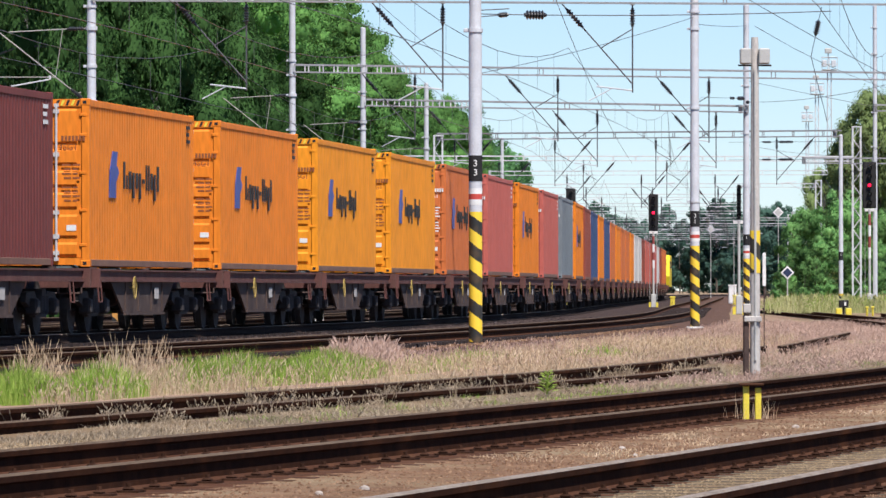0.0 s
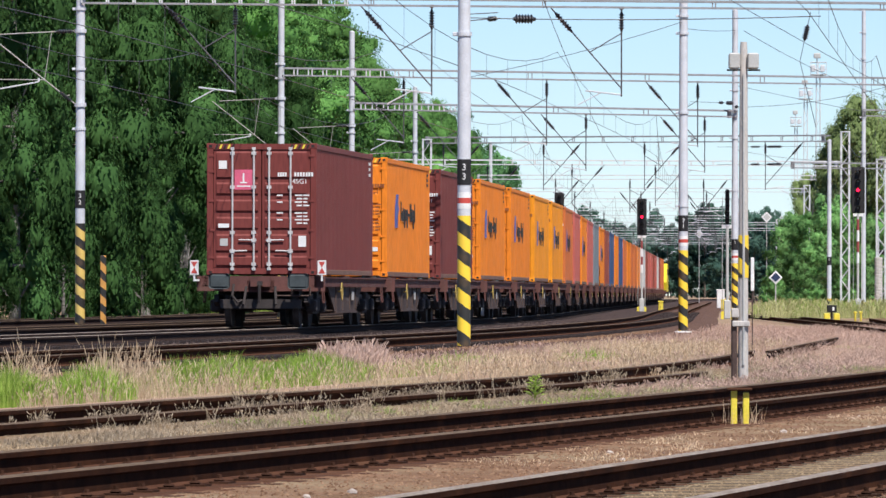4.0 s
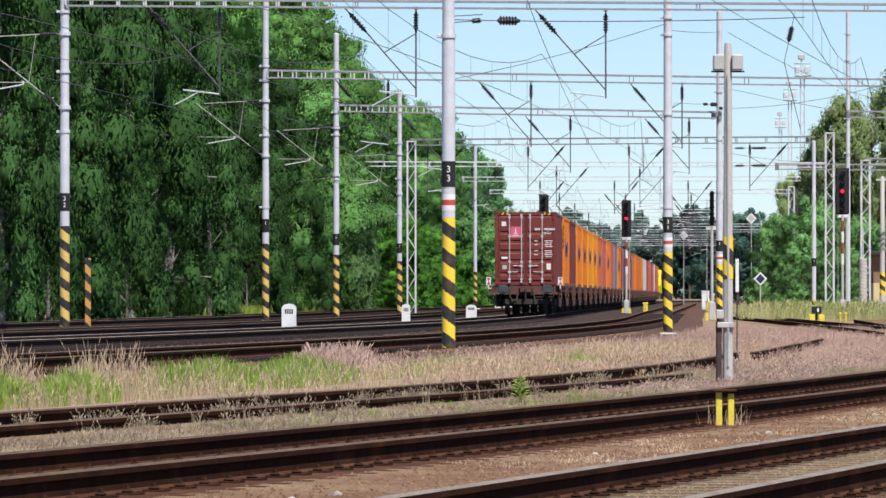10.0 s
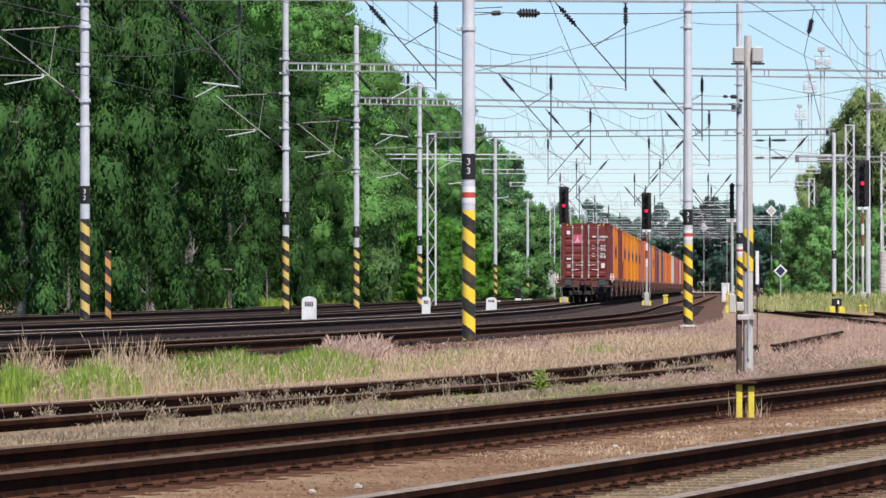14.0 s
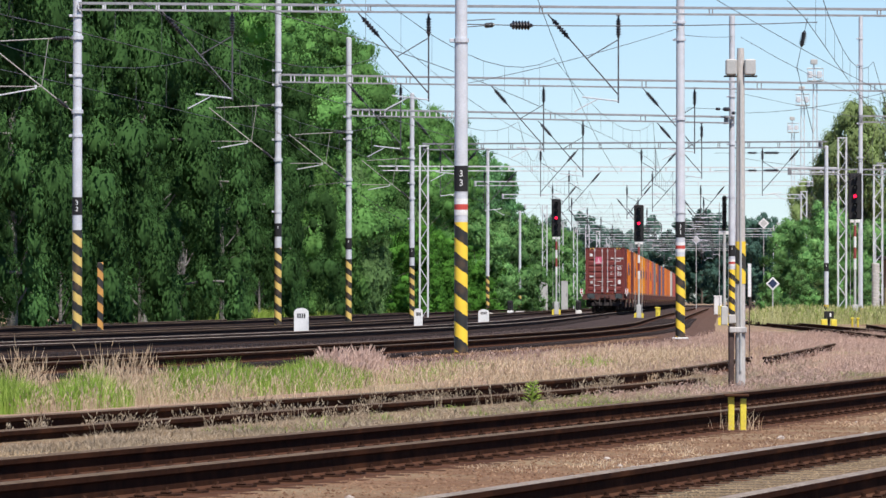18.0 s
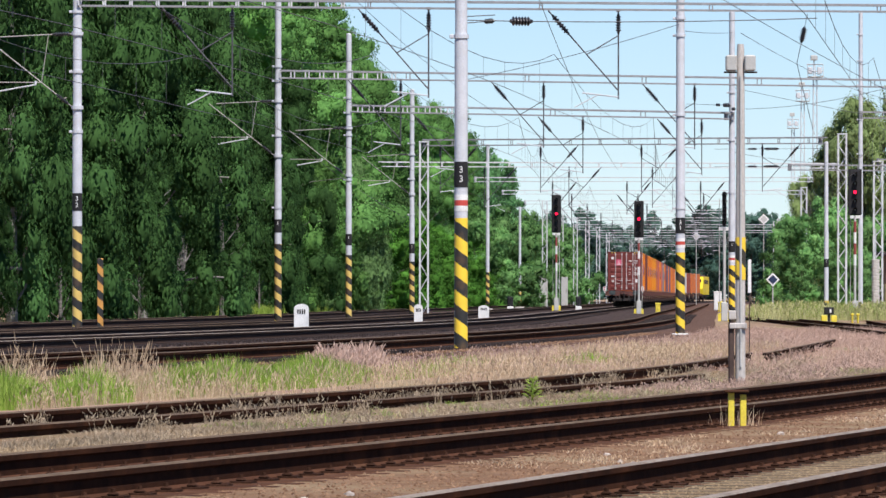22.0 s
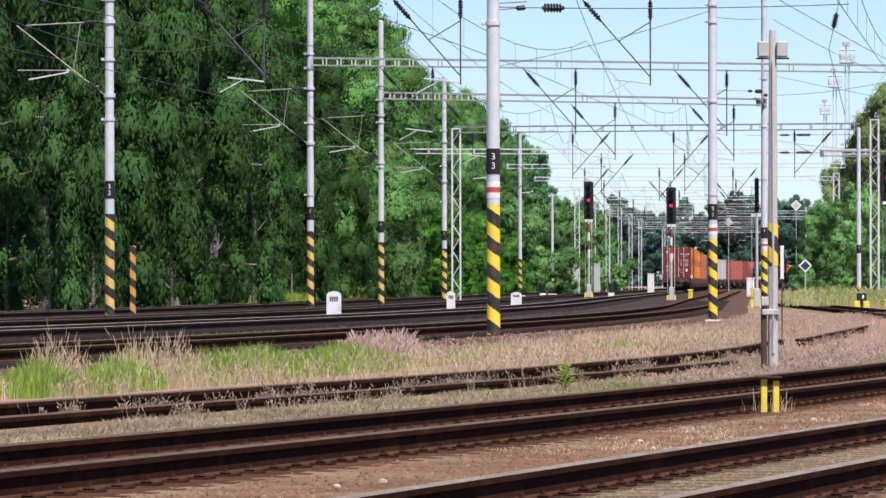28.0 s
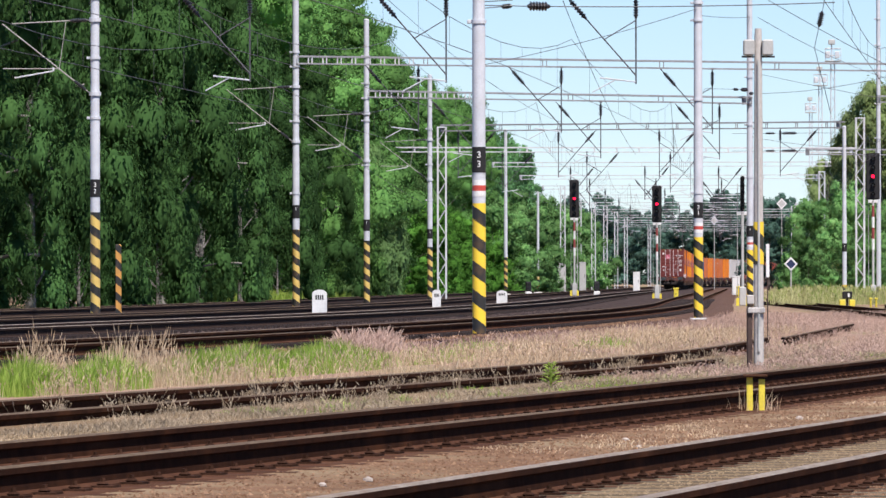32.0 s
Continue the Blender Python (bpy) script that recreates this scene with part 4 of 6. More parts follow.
def tube_mast(x, y, z, height, r=0.13, numeral="", band=2.35, old=False, label="", collars=(), red=False):
    th = thing("catenary_mast", label or "tall galvanised tubular mast with black and yellow bands at its foot", "mast", (x, y, z), group="overhead line masts")
    pole = Shape().lathe([(r, band), (r, height * 0.45), (r * 0.93, height * 0.46), (r * 0.88, height), (r * 0.5, height + 0.04)], n=20)
    part("pole", pole, M_STEEL, th, smooth=True)
    part("warning_band", Shape().lathe([(r + 0.002, 0.0), (r + 0.002, band)], n=20), M_STRIPE_OLD if old else M_STRIPE, th, "black and yellow slanting bands", smooth=True)
    part("footing", Shape().chamfer(-0.35, -0.35, -0.7, 0.35, 0.35, -0.30, 0.04), M_CONCRETE, th)
    if red:
        for k, m in ((0.12, M_WHITE), (0.22, M_RED), (0.32, M_WHITE)):
            part("ring", Shape().tube((0, 0, band + k), (0, 0, band + k + 0.10), r + 0.004, n=20), m, th)
    if numeral:
        digits_plate(th, r, band + (0.78 if red else 0.62), numeral, 0.23)
    for c in collars:
        part("collar", Shape().tube((0, 0, c), (0, 0, c + 0.07), r + 0.018, n=16).chamfer(-r - 0.09, -0.04, c, -r, 0.04, c + 0.07, 0.01), M_STEEL, th)
    return th


def lattice_mast(x, y, z, height, w=0.42):
    th = thing("lattice_mast", "white painted steel lattice mast of angle bars", "mast", (x, y, z), group="overhead line masts")
    for sx in (-1, 1):
        for sy in (-1, 1):
            part("leg", Shape().box(sx * w / 2 - 0.045, sy * w / 2 - 0.045, 0, sx * w / 2 + 0.045, sy * w / 2 + 0.045, height), M_LATTICE, th)
    n = int(height / 0.62)
    for side in (-1, 1):
        zig = [((w / 2) * (1 if i % 2 else -1), i * height / n) for i in range(n + 1)]
        part("bracing", Shape().path([(k, side * w / 2, z) for k, z in zig], 0.028, 4), M_LATTICE, th)
        part("bracing", Shape().path([(side * w / 2, k, z) for k, z in zig], 0.028, 4), M_LATTICE, th)
    part("cap", Shape().chamfer(-w / 2 - 0.06, -w / 2 - 0.06, height, w / 2 + 0.06, w / 2 + 0.06, height + 0.06, 0.01), M_LATTICE, th)
    return th


def beam(p, q, deep=0.28, step=1.5, thin=1.0, mats=None, ladder=None):
    """A girder of four chords between two masts; battens along its first stretch, or all of it, make it a ladder."""
    p, q = Vector(p), Vector(q)
    length = (q - p).length
    th = thing("portal_beam", "pale steel ladder girder spanning the tracks between masts", "girder", group="overhead line portals")
    up = Vector((0, 0, deep))
    mats = mats or M_BEAM
    w = (q - p).normalized()
    side = Vector((-w.y, w.x, 0)) * 0.16
    for z, nm, r in ((Vector(), "lower_chord", 0.036), (up, "upper_chord", 0.048)):
        part(nm, Shape().tube(p + z + side, q + z + side, r * thin, n=4).tube(p + z - side, q + z - side, r * thin, n=4), mats, th)
    at = 0.0
    while at <= length:
        a = p + w * at
        near = ladder is not None and at < ladder
        hw = 0.036 if near else 0.03
        part("batten", Shape().tube(a + side, a + side + up, hw * thin, n=4).tube(a - side, a - side + up, hw * thin, n=4).tube(a + side, a - side, 0.03, n=4), M_LATTICE if near else mats, th)
        at += step if ladder is None or near else 4.6
    for e in (p, q - w * 0.3):
        part("end_plate", Shape().tube(e - up * 0.2, e + up * 1.2, 0.10 * thin, n=8), mats, th)
    return th


def insulator(p, q, r=0.072):
    """A ribbed porcelain insulator between two points."""
    p, q = Vector(p), Vector(q)
    length = (q - p).length
    prof, n = [(0.03, 0)], 6
    for i in range(n):
        t = length * (0.1 + 0.8 * i / n)
        prof += [(r * 0.55, t), (r, t + length * 0.03), (r, t + length * 0.06), (r * 0.55, t + length * 0.10)]
    prof.append((0.03, length))
    return Shape().lathe(prof, p, 8, axis=(q - p))


def hanger(x, y, z, side=1, drop=2.15, reach=1.55, turn=0.0, far=False):
    """A support hung from a girder: drop tube, stay with insulators, and the steady arm that holds the contact wire."""
    th = thing("catenary_hanger", "grey drop tube with dark insulators hanging from the girder", "overhead support", Matrix.Translation((x, y, z)) @ pose(0, 0, 0, 0, 0, turn), group="overhead supports")
    r = 0.022 if not far else 0.03
    part("drop_tube", Shape().tube((0, 0, -0.6), (0, 0, -drop), r, n=6).tube((0, 0, 0), (0, 0, -0.12), r, n=6), M_WIRE, th)
    part("clamp", Shape().box(-0.05, -0.22, -0.035, 0.05, 0.22, 0.03), M_BEAM, th)
    part("insulator", insulator((0, 0, -0.1), (0, 0, -0.62)), M_PORC, th, "dark brown ribbed insulator")
    top, foot = Vector((-side * reach, 0, 0.0)), Vector((0, 0, -drop + 0.22))
    a, b = top.lerp(foot, 0.06), top.lerp(foot, 0.30)
    part("stay", Shape().tube(b, foot, r * 0.9, n=6).tube(top, a, r * 0.9, n=6), M_WIRE, th)
    part("insulator", insulator(a, b), M_PORC, th)
    m = top.lerp(foot, 0.55)
    part("brace", Shape().tube(m, (0, 0, -0.66), 0.016, n=5), M_WIRE, th)
    arm = Shape().tube((0, 0, -drop + 0.05), (-side * 0.95, 0, -drop + 0.16), 0.022, n=5).tube((-side * 0.55, 0, -drop + 0.10), (-side * 1.15, 0, -drop - 0.22), 0.016, n=5)
    part("steady_arm", arm, M_STEEL, th)
    return th


def wire_line(pts, sag, name, label, r=0.011, drops=0):
    sh = Shape()
    for p, q in zip(pts, pts[1:]):
        p, q = Vector(p), Vector(q)
        n = 8
        line = [p.lerp(q, i / n) + Vector((0, 0, -sag * 4 * (i / n) * (1 - i / n))) for i in range(n + 1)]
        sh.path(line, r, 4)
    return tagged(part(name, sh, M_WIRE), label, "wire", group="overhead wires")


def contact_line(track, stops, zc=5.72, zm=7.15, weave=0.22):
    """Messenger, contact wire and droppers over one track."""
    th = thing("contact_line", "thin overhead contact wire with messenger and droppers", "wire", group="overhead wires")
    me, co, dr, line_m, line_c = Shape(), Shape(), Shape(), [], []
    for k, (a, b) in enumerate(zip(stops, stops[1:])):
        s0, s1 = (weave if k % 2 else -weave), (-weave if k % 2 else weave)
        n = 9
        for i in range(0 if k == 0 else 1, n + 1):
            f = i / n
            d, u = a + (b - a) * f, s0 + (s1 - s0) * f
            line_m.append(track.at(d, u, zm - 0.95 * 4 * f * (1 - f)))
            line_c.append(track.at(d, u, zc))
            if 0 < i < n:
                dr.tube(line_m[-1], line_c[-1], 0.004, n=3, caps=False)
    part("messenger_wire", me.path(line_m, 0.008, 4), M_WIRE, th)
    part("contact_wire", co.path(line_c, 0.008, 4), M_WIRE, th)
    tagged(part("dropper_rest", dr, M_WIRE, th), kind="stuff")


BZ = 8.25                                              # underside of the girders
tube_mast(-9.75, 180, 0.05, 11.2, 0.125, "32", 2.6, True, "tubular steel mast with faded warning bands beside the tracks", collars=(6.55, 8.1, 5.0, 9.2))
tube_mast(-6.14, 242, -0.02, 11.4, 0.125, "1", 2.68, True, "tubular steel mast with faded warning bands before the trees", collars=(8.3, 8.8, 7.6, 6.4, 3.9))
tube_mast(-4.28, 281, -0.1, 11.5, 0.125, "1", 2.6, True, "tubular steel mast with faded warning bands before the trees", collars=(8.3, 8.9, 7.4, 5.6, 10.0))
tube_mast(-2.05, 333, -0.1, 10.8, 0.125, "1", 2.6, True, "tubular steel mast beside a white lattice mast", collars=(8.2, 6.5, 4.8))
lattice_mast(-1.52, 343, -0.2, 8.6, 0.40)
tube_mast(0.11, 125, -0.08, 12.2, 0.12, "33", 2.33, False, "tubular steel mast with bold black and yellow bands and number plate", collars=(5.55, 8.7), red=True)
tube_mast(6.53, 202, -0.23, 11.8, 0.135, "31", 2.35, False, "tubular steel mast with bold black and yellow bands and number plate", collars=(6.3, 9.1, 8.6, 3.6), red=True)
slab = thing("footing_slab", "white painted concrete slab at a mast's foot", "slab", (6.53, 202, -0.27))
part("slab", Shape().chamfer(-0.24, -0.24, 0, 0.24, -0.142, 0.05, 0.01), M_WHITE, slab)
tube_mast(11.6, 292, -0.25, 13.0, 0.135, "1", 2.4, False, "tubular steel mast with black and yellow bands behind a post", collars=(7.6, 9.6, 10.6, 5.4), red=True)
digits_plate(tube_mast(17.95, 337, 0.3, 8.0, 0.11, "", 0.35, False, "slim tubular steel mast among the sidings"), 0.11, 2.16, "1", 0.2)
tube_mast(20.07, 345, 0.17, 14.7, 0.115, "", 0.3, True, "very tall slim steel mast beside a signal", collars=(9.4, 11.1, 12.3, 13.6, 7.7))
lattice_mast(22.1, 398, 0.4, 9.7, 0.46)
lattice_mast(25.0, 412, 0.4, 8.4, 0.50)
tube_mast(2.26, 480, 0.3, 11.0, 0.125, "", 2.2, True, "slim far mast before the trees")
tube_mast(5.15, 552, 0.3, 7.6, 0.11, "", 0.9, True, "slim far mast before the trees")

beam((-9.75, 180, BZ + 0.09), (17.0, 186, BZ + 0.16), 0.17, 0.7, 0.8, ladder=7.4)
beam((-6.14, 242, BZ + 0.17), (20.0, 254, BZ + 0.17), 0.25, 0.55, 0.85, ladder=4.4)
beam((-4.28, 281, BZ + 0.03), (11.6, 292, BZ + 0.03), 0.25, 0.55, 0.95, ladder=5.0)
beam((-1.52, 343, BZ), (17.95, 337, BZ))
beam((-4.6, 398, BZ), (22.1, 402, BZ), 0.25, 1.3, 1.0, M_LATTICE)
beam((25.0, 412, BZ + 0.4), (44, 420, BZ + 0.4), 0.3, 1.3)
beam((19.2, 330, 9.3), (40, 340, 9.3), 0.28, 1.3)
beam((16.8, 350, 7.2), (26, 354, 7.2), 0.26, 1.3)
for d in (450, 505, 560, 620, 680, 745, 810, 880, 950, 1030):
    p, q = T5.at(d, -8.6), T5.at(d, 8.2 + (5 if d % 20 else 0))
    beam((p.x, p.y, BZ), (q.x, q.y, BZ), 0.26, 1.6, 0.85, M_LATTICE)
    for e, k in ((p, 0), (q, 1)):
        if d != 450 and not (k == 0 and d in (505, 560)):
            lattice_mast(e.x, e.y, -0.1, 8.6 + (d % 7) * 0.2, 0.4)

STOPS = [70, 125, 182, 246, 286, 340, 400, 450, 505, 560, 620, 680, 745, 810, 880]
for tr in (T4, T5, T6):
    contact_line(tr, STOPS)
contact_line(T3, [45, 120, 184, 250, 288, 340, 400, 450])
contact_line(T2, [30, 90, 184, 250, 340])


def girder_z(d):
    return BZ + (0.17 if 240 < d < 256 else 0.11 if d < 200 else 0.0)


# girder by girder: its left end and slope in plan, lean of the stays, the drop tubes' places along x
HANGERS = ((-9.75, 180, 0.224, 1, (-5.78, -0.69, 4.29)), (-6.14, 242, 0.459, 1, (-1.90, 3.13, 8.55)), (-4.28, 281, 0.693, 1, (0.16, 5.28, 10.3)),
           (-1.52, 343, -0.308, -1, (-0.72, 4.19, 9.09, 14.9)), (-4.6, 398, 0.15, -1, (1.70, 6.54, 11.34)))
for x0, y0, slope, side, xs in HANGERS:
    for x in xs:
        hanger(x, y0 + (x - x0) * slope, girder_z(y0), side, 2.33, 1.85)
for d in STOPS[7:]:
    for tr, u, side in ((T6, 1.1, 1), (T5, 1.2, 1), (T4, 1.2, 1)):
        p = tr.at(d, u)
        hanger(p.x, p.y, girder_z(d), side * (1 if int(d) % 3 else -1), far=True)


def cantilever(x, y, z=0.0, reach=2.35):
    """A bracket on a mast: level top tube, rising strut, both on insulators, and the arm that steadies the wire."""
    th = thing("catenary_bracket", "pale tubular bracket arm with dark insulators on a mast", "overhead support", (x, y, z), group="overhead brackets")
    r = 0.016
    end = Vector((-reach * 1.02, 0, 7.52))
    part("top_tube", Shape().tube((-0.62, 0, 7.60), end + Vector((0.25, 0, 0)), r, n=6).tube((-0.12, 0, 7.61), (-0.2, 0, 7.61), r, n=6), M_ARM, th)
    part("insulator", insulator((-0.18, 0, 7.61), (-0.64, 0, 7.60), 0.06), M_PORC, th, "dark ribbed insulator")
    foot = Vector((-0.10, 0, 5.70))
    a = foot.lerp(end, 0.06)
    b = foot.lerp(end, 0.19)
    part("strut", Shape().tube(b, end, r * 1.15, n=6).tube(foot, a, r, n=6), M_ARM, th)
    part("insulator", insulator(a, b, 0.055), M_PORC, th)
    m = foot.lerp(end, 0.36)
    part("brace", Shape().tube((-0.75, 0, 7.58), m, 0.011, n=5), M_ARM, th)
    part("register_tube", Shape().tube(m, (m.x - 1.45, 0, 6.36), r * 0.9, n=6), M_ARM, th)
    part("steady_arm", Shape().tube((m.x - 0.15, 0, 6.30), (m.x - 1.15, 0, 6.12), 0.02, n=5).tube((m.x - 0.15, 0, 6.30), (m.x - 0.15, 0, 6.40), 0.03, n=5), M_LATTICE, th)
    for zz in (5.66, 7.57):
        part("clamp", Shape().tube((0, 0, zz), (0, 0, zz + 0.10), 0.155, n=14), M_STEEL, th)
    return th


for x, y, z in ((-9.75, 180, 0.0), (-6.14, 242, 0.0), (-4.28, 281, 0.0), (-2.05, 333, 0.0)):
    cantilever(x, y, z)

# cross-span stays and feeder wires
def span(p, q, sag=0.0, label="thin steel stay wire between masts", ins=()):
    """A stay wire; ins lists its insulators: metres from the first end, length, radius."""
    w = wire_line([p, q], sag, "stay_wire", label, 0.009)
    p, q = Vector(p), Vector(q)
    length = (q - p).length
    for at, long, r in ins:
        f0, f1 = at / length, (at + long) / length
        drop = Vector((0, 0, -sag * 4))
        part("insulator", insulator(p.lerp(q, f0) + drop * f0 * (1 - f0), p.lerp(q, f1) + drop * f1 * (1 - f1), r), M_PORC, w, "dark ribbed insulator")
    return w


span((0.11, 125, 5.80), (6.6, 127, 5.92), 0.05, ins=((0.92, 0.42, 0.085),))
span((0.11, 125, 5.74), (0.75, 125.2, 5.80), 0.0, ins=((0.44, 0.18, 0.05),))
span((0.11, 125, 5.86), (0.72, 125.2, 5.90), 0.0)
span((6.53, 202, 8.75), (0.3, 190, 6.75), 0.1)
span((11.6, 292, 8.85), (9.6, 288, 8.80), 0.0, ins=((0.3, 0.55, 0.085), (1.25, 0.35, 0.06)))
span((9.6, 288, 8.80), (6.53, 202, 6.38), 0.1)
span((6.53, 202, 8.55), (11.6, 292, 11.9), 0.05)
span((11.6, 292, 8.7), (15.5, 240, 8.2), 0.25, ins=((0.3, 0.5, 0.07),))
span((11.6, 292, 6.9), (18.0, 337, 7.3), 0.1, ins=((0.3, 0.5, 0.07),))
span((11.6, 292, 9.6), (30.0, 300, 7.0), 0.3)
span((4.0, 150, 8.3), (12.5, 190, 6.1), 0.1)
span((-7.6, 182, 7.9), (-2.0, 281, 4.0), 0.4)
span((-3.0, 170, 8.6), (4.0, 300, 7.6), 0.5)
span((1.8, 160, 8.0), (7.0, 300, 6.3), 0.4)
span((8.2, 200, 8.4), (22.0, 320, 9.6), 0.5)
span((9.30, 184, 8.3), (9.02, 184, 7.0), 0.0, ins=((0.35, 0.42, 0.085),))
span((9.02, 184, 7.0), (9.55, 186, 5.3), 0.0)
for z in (8.0, 7.15):
    span((17.95, 337, z), (12.6, 338.5, z), 0.0, ins=((2.35, 0.75, 0.075), (3.45, 0.45, 0.06)))


# ---- signals ----
def colour_light(x, y, z, head_z, lit, h=2.25, w=0.55, banded=True):
    th = thing("railway_signal", "black colour-light signal showing red on a banded post", "signal", (x, y, z), group="railway signals")
    part("post", Shape().lathe([(0.062, 0.75), (0.062, head_z - 0.05)], n=14), M_GREY, th, smooth=True)
    n = 7
    for i in range(n):
        a = 0.9 + (head_z - 1.2) * i / n
        if i >= 3 and banded:
            part("band", Shape().tube((0, 0, a), (0, 0, a + (head_z - 1.2) / n), 0.070, n=14), (M_BAND, M_WHITE)[i % 2], th)
    part("base", Shape().chamfer(-0.14, -0.14, 0, 0.14, 0.14, 0.8, 0.03), M_GREY, th)
    for s in (-1, 1):
        part("foot", Shape().prism([(s * 0.14, 0), (s * 0.27, 0), (s * 0.27, 0.30), (s * 0.14, 0.36)], "y", -0.10, 0.10), M_YELLOW, th, "yellow foot bracket")
    part("plate", Shape().chamfer(-w / 2, 0.02, head_z, w / 2, 0.08, head_z + h, 0.05), M_BLACK, th)
    part("number_plate", Shape().chamfer(-0.24, -0.02, head_z - 0.16, 0.24, 0.02, head_z - 0.02, 0.01), M_WHITE, th)
    for i in range(5):
        c = head_z + h * (0.12 + 0.19 * i)
        on = i == lit
        part("lens", Shape().lathe([(0.085, 0.0), (0.06, 0.03)], (0, 0.018, c), 14, axis=(0, -1, 0)), M_LAMP_RED if on else M_LAMP_OFF, th)
        hood = Shape()
        for k in range(7):
            a, b = math.pi * k / 7, math.pi * (k + 1) / 7
            hood.add([(0.115 * math.cos(a), 0.02, c + 0.115 * math.sin(a)), (0.115 * math.cos(b), 0.02, c + 0.115 * math.sin(b)),
                      (0.115 * math.cos(b), -0.22, c + 0.115 * math.sin(b)), (0.115 * math.cos(a), -0.22, c + 0.115 * math.sin(a)),
                      (0.125 * math.cos(a), 0.02, c + 0.125 * math.sin(a)), (0.125 * math.cos(b), 0.02, c + 0.125 * math.sin(b)),
                      (0.125 * math.cos(b), -0.22, c + 0.125 * math.sin(b)), (0.125 * math.cos(a), -0.22, c + 0.125 * math.sin(a))],
                     [(0, 1, 2, 3), (7, 6, 5, 4), (3, 2, 6, 7)])
        part("hood", hood, M_BLACK, th)
    part("ladder", Shape().tube((-0.2, 0.3, 0.3), (-0.2, 0.3, head_z + h * 0.8), 0.02, n=4).tube((0.2, 0.3, 0.3), (0.2, 0.3, head_z + h * 0.8), 0.02, n=4), M_GREY, th)
    return th


colour_light(10.5, 398, -0.2, 4.40, 2, 2.1)
colour_light(6.3, 433, -0.05, 4.85, 2, 2.35, 0.6)
colour_light(19.45, 339, -0.15, 4.95, 2, 2.25, 0.66)
colour_light(11.44, 296, -0.2, 4.0, 9, 1.5, 0.18, False)


# ---- line-side things ----
def diamond_sign(x, y, z, up, size, face, rim, label, post=True):
    th = thing("diamond_sign", label, "sign", (x, y, z))
    if post:
        part("post", Shape().tube((0, 0.05, 0), (0, 0.05, up), 0.035, n=8), M_GREY, th)
    for k, m, o in ((1.0, rim, 0.0), (0.68, face, -0.015)):
        s = size * k
        part("panel" if k < 1 else "rim", Shape().prism([(0, up - s), (s, up), (0, up + s), (-s, up)], "y", o - 0.012, o + 0.012), m, th)
    return th


diamond_sign(16.55, 363, -0.1, 1.83, 0.36, M_BLUE, M_WHITE, "dark blue diamond sign with white rim on a post")
diamond_sign(31.0, 700, 0, 8.6, 0.55, M_GREY, M_WHITE, "pale diamond sign on a far mast", True)
diamond_sign(24.4, 705, 0, 6.95, 0.45, M_GREY, M_STEEL, "pale grey diamond sign over the far tracks", True)


def marker_stone(x, y, z, w, h):
    th = thing("marker_stone", "white painted distance stone with dark marks", "marker stone", (x, y, z), group="white distance stones")
    arc = [(w / 2 * math.cos(math.pi * i / 8), h - w * 0.30 + w * 0.30 * math.sin(math.pi * i / 8)) for i in range(9)]
    part("stone", Shape().prism([(-w / 2, -0.2), (w / 2, -0.2)] + arc, "y", -0.09, 0.09), M_WHITE, th)
    mk = Shape()
    for i in range(4):
        mk.box(-w * 0.28 + i * w * 0.15, -0.096, h * 0.52, -w * 0.28 + i * w * 0.15 + w * 0.10, -0.091, h * 0.74)
    part("marks", mk, M_BLACK, th)


marker_stone(-4.07, 185, 0.08, 0.39, 0.56)
marker_stone(-1.19, 228, 0.08, 0.28, 0.50)
marker_stone(1.13, 273, 0.08, 0.42, 0.42)


def dwarf_signal(x, y, z):
    th = thing("dwarf_signal", "small dark ground signal on a white plinth", "signal", (x, y, z), group="ground signals")
    part("plinth", Shape().chamfer(-0.2, -0.15, -0.3, 0.2, 0.15, 0.22, 0.03), M_WHITE, th)
    part("head", Shape().chamfer(-0.18, -0.12, 0.22, 0.18, 0.12, 0.85, 0.06), M_BLACK, th)
    for k in (0.40, 0.65):
        part("lens", Shape().lathe([(0.07, 0.0), (0.05, 0.02)], (0, -0.121, k), 12, axis=(0, -1, 0)), M_LAMP_OFF, th)


dwarf_signal(3.5, 440, -0.02)
dwarf_signal(8.04, 453, -0.02)
dwarf_signal(9.9, 560, 0.0)

board = thing("marker_board", "narrow orange and black striped marker board on a post", "marker board", (-9.05, 178, -0.05))
part("board", Shape().chamfer(-0.075, -0.02, 0.02, 0.075, 0.02, 1.86, 0.01), stripe_mat("board_bands", 0.42, 0.9, (0.22, 0.12, 0.06), 0.5, (0.55, 0.27, 0.06)), board)
part("post", Shape().tube((0.03, 0.05, -0.4), (0.03, 0.05, 1.8), 0.03, n=6), M_SLEEPER, board)

post = thing("telephone_post", "weathered grey post with two loudspeaker boxes on top", "post", (3.44, 84, -0.2))
part("pole", Shape().lathe([(0.062, 0.0), (0.058, 1.6), (0.046, 4.0), (0.040, 4.09)], n=14), M_CONCRETE, post, smooth=True)
part("stub", Shape().chamfer(-0.145, -0.05, 0.0, -0.075, 0.05, 0.75, 0.015), M_PLATE, post, "dark weathered stub post")
part("clamp", Shape().chamfer(-0.135, -0.085, 0.66, 0.075, 0.085, 0.73, 0.01), M_CONCRETE, post)
part("clamp", Shape().chamfer(-0.145, -0.07, 0.77, -0.055, 0.07, 0.88, 0.01), M_CONCRETE, post)
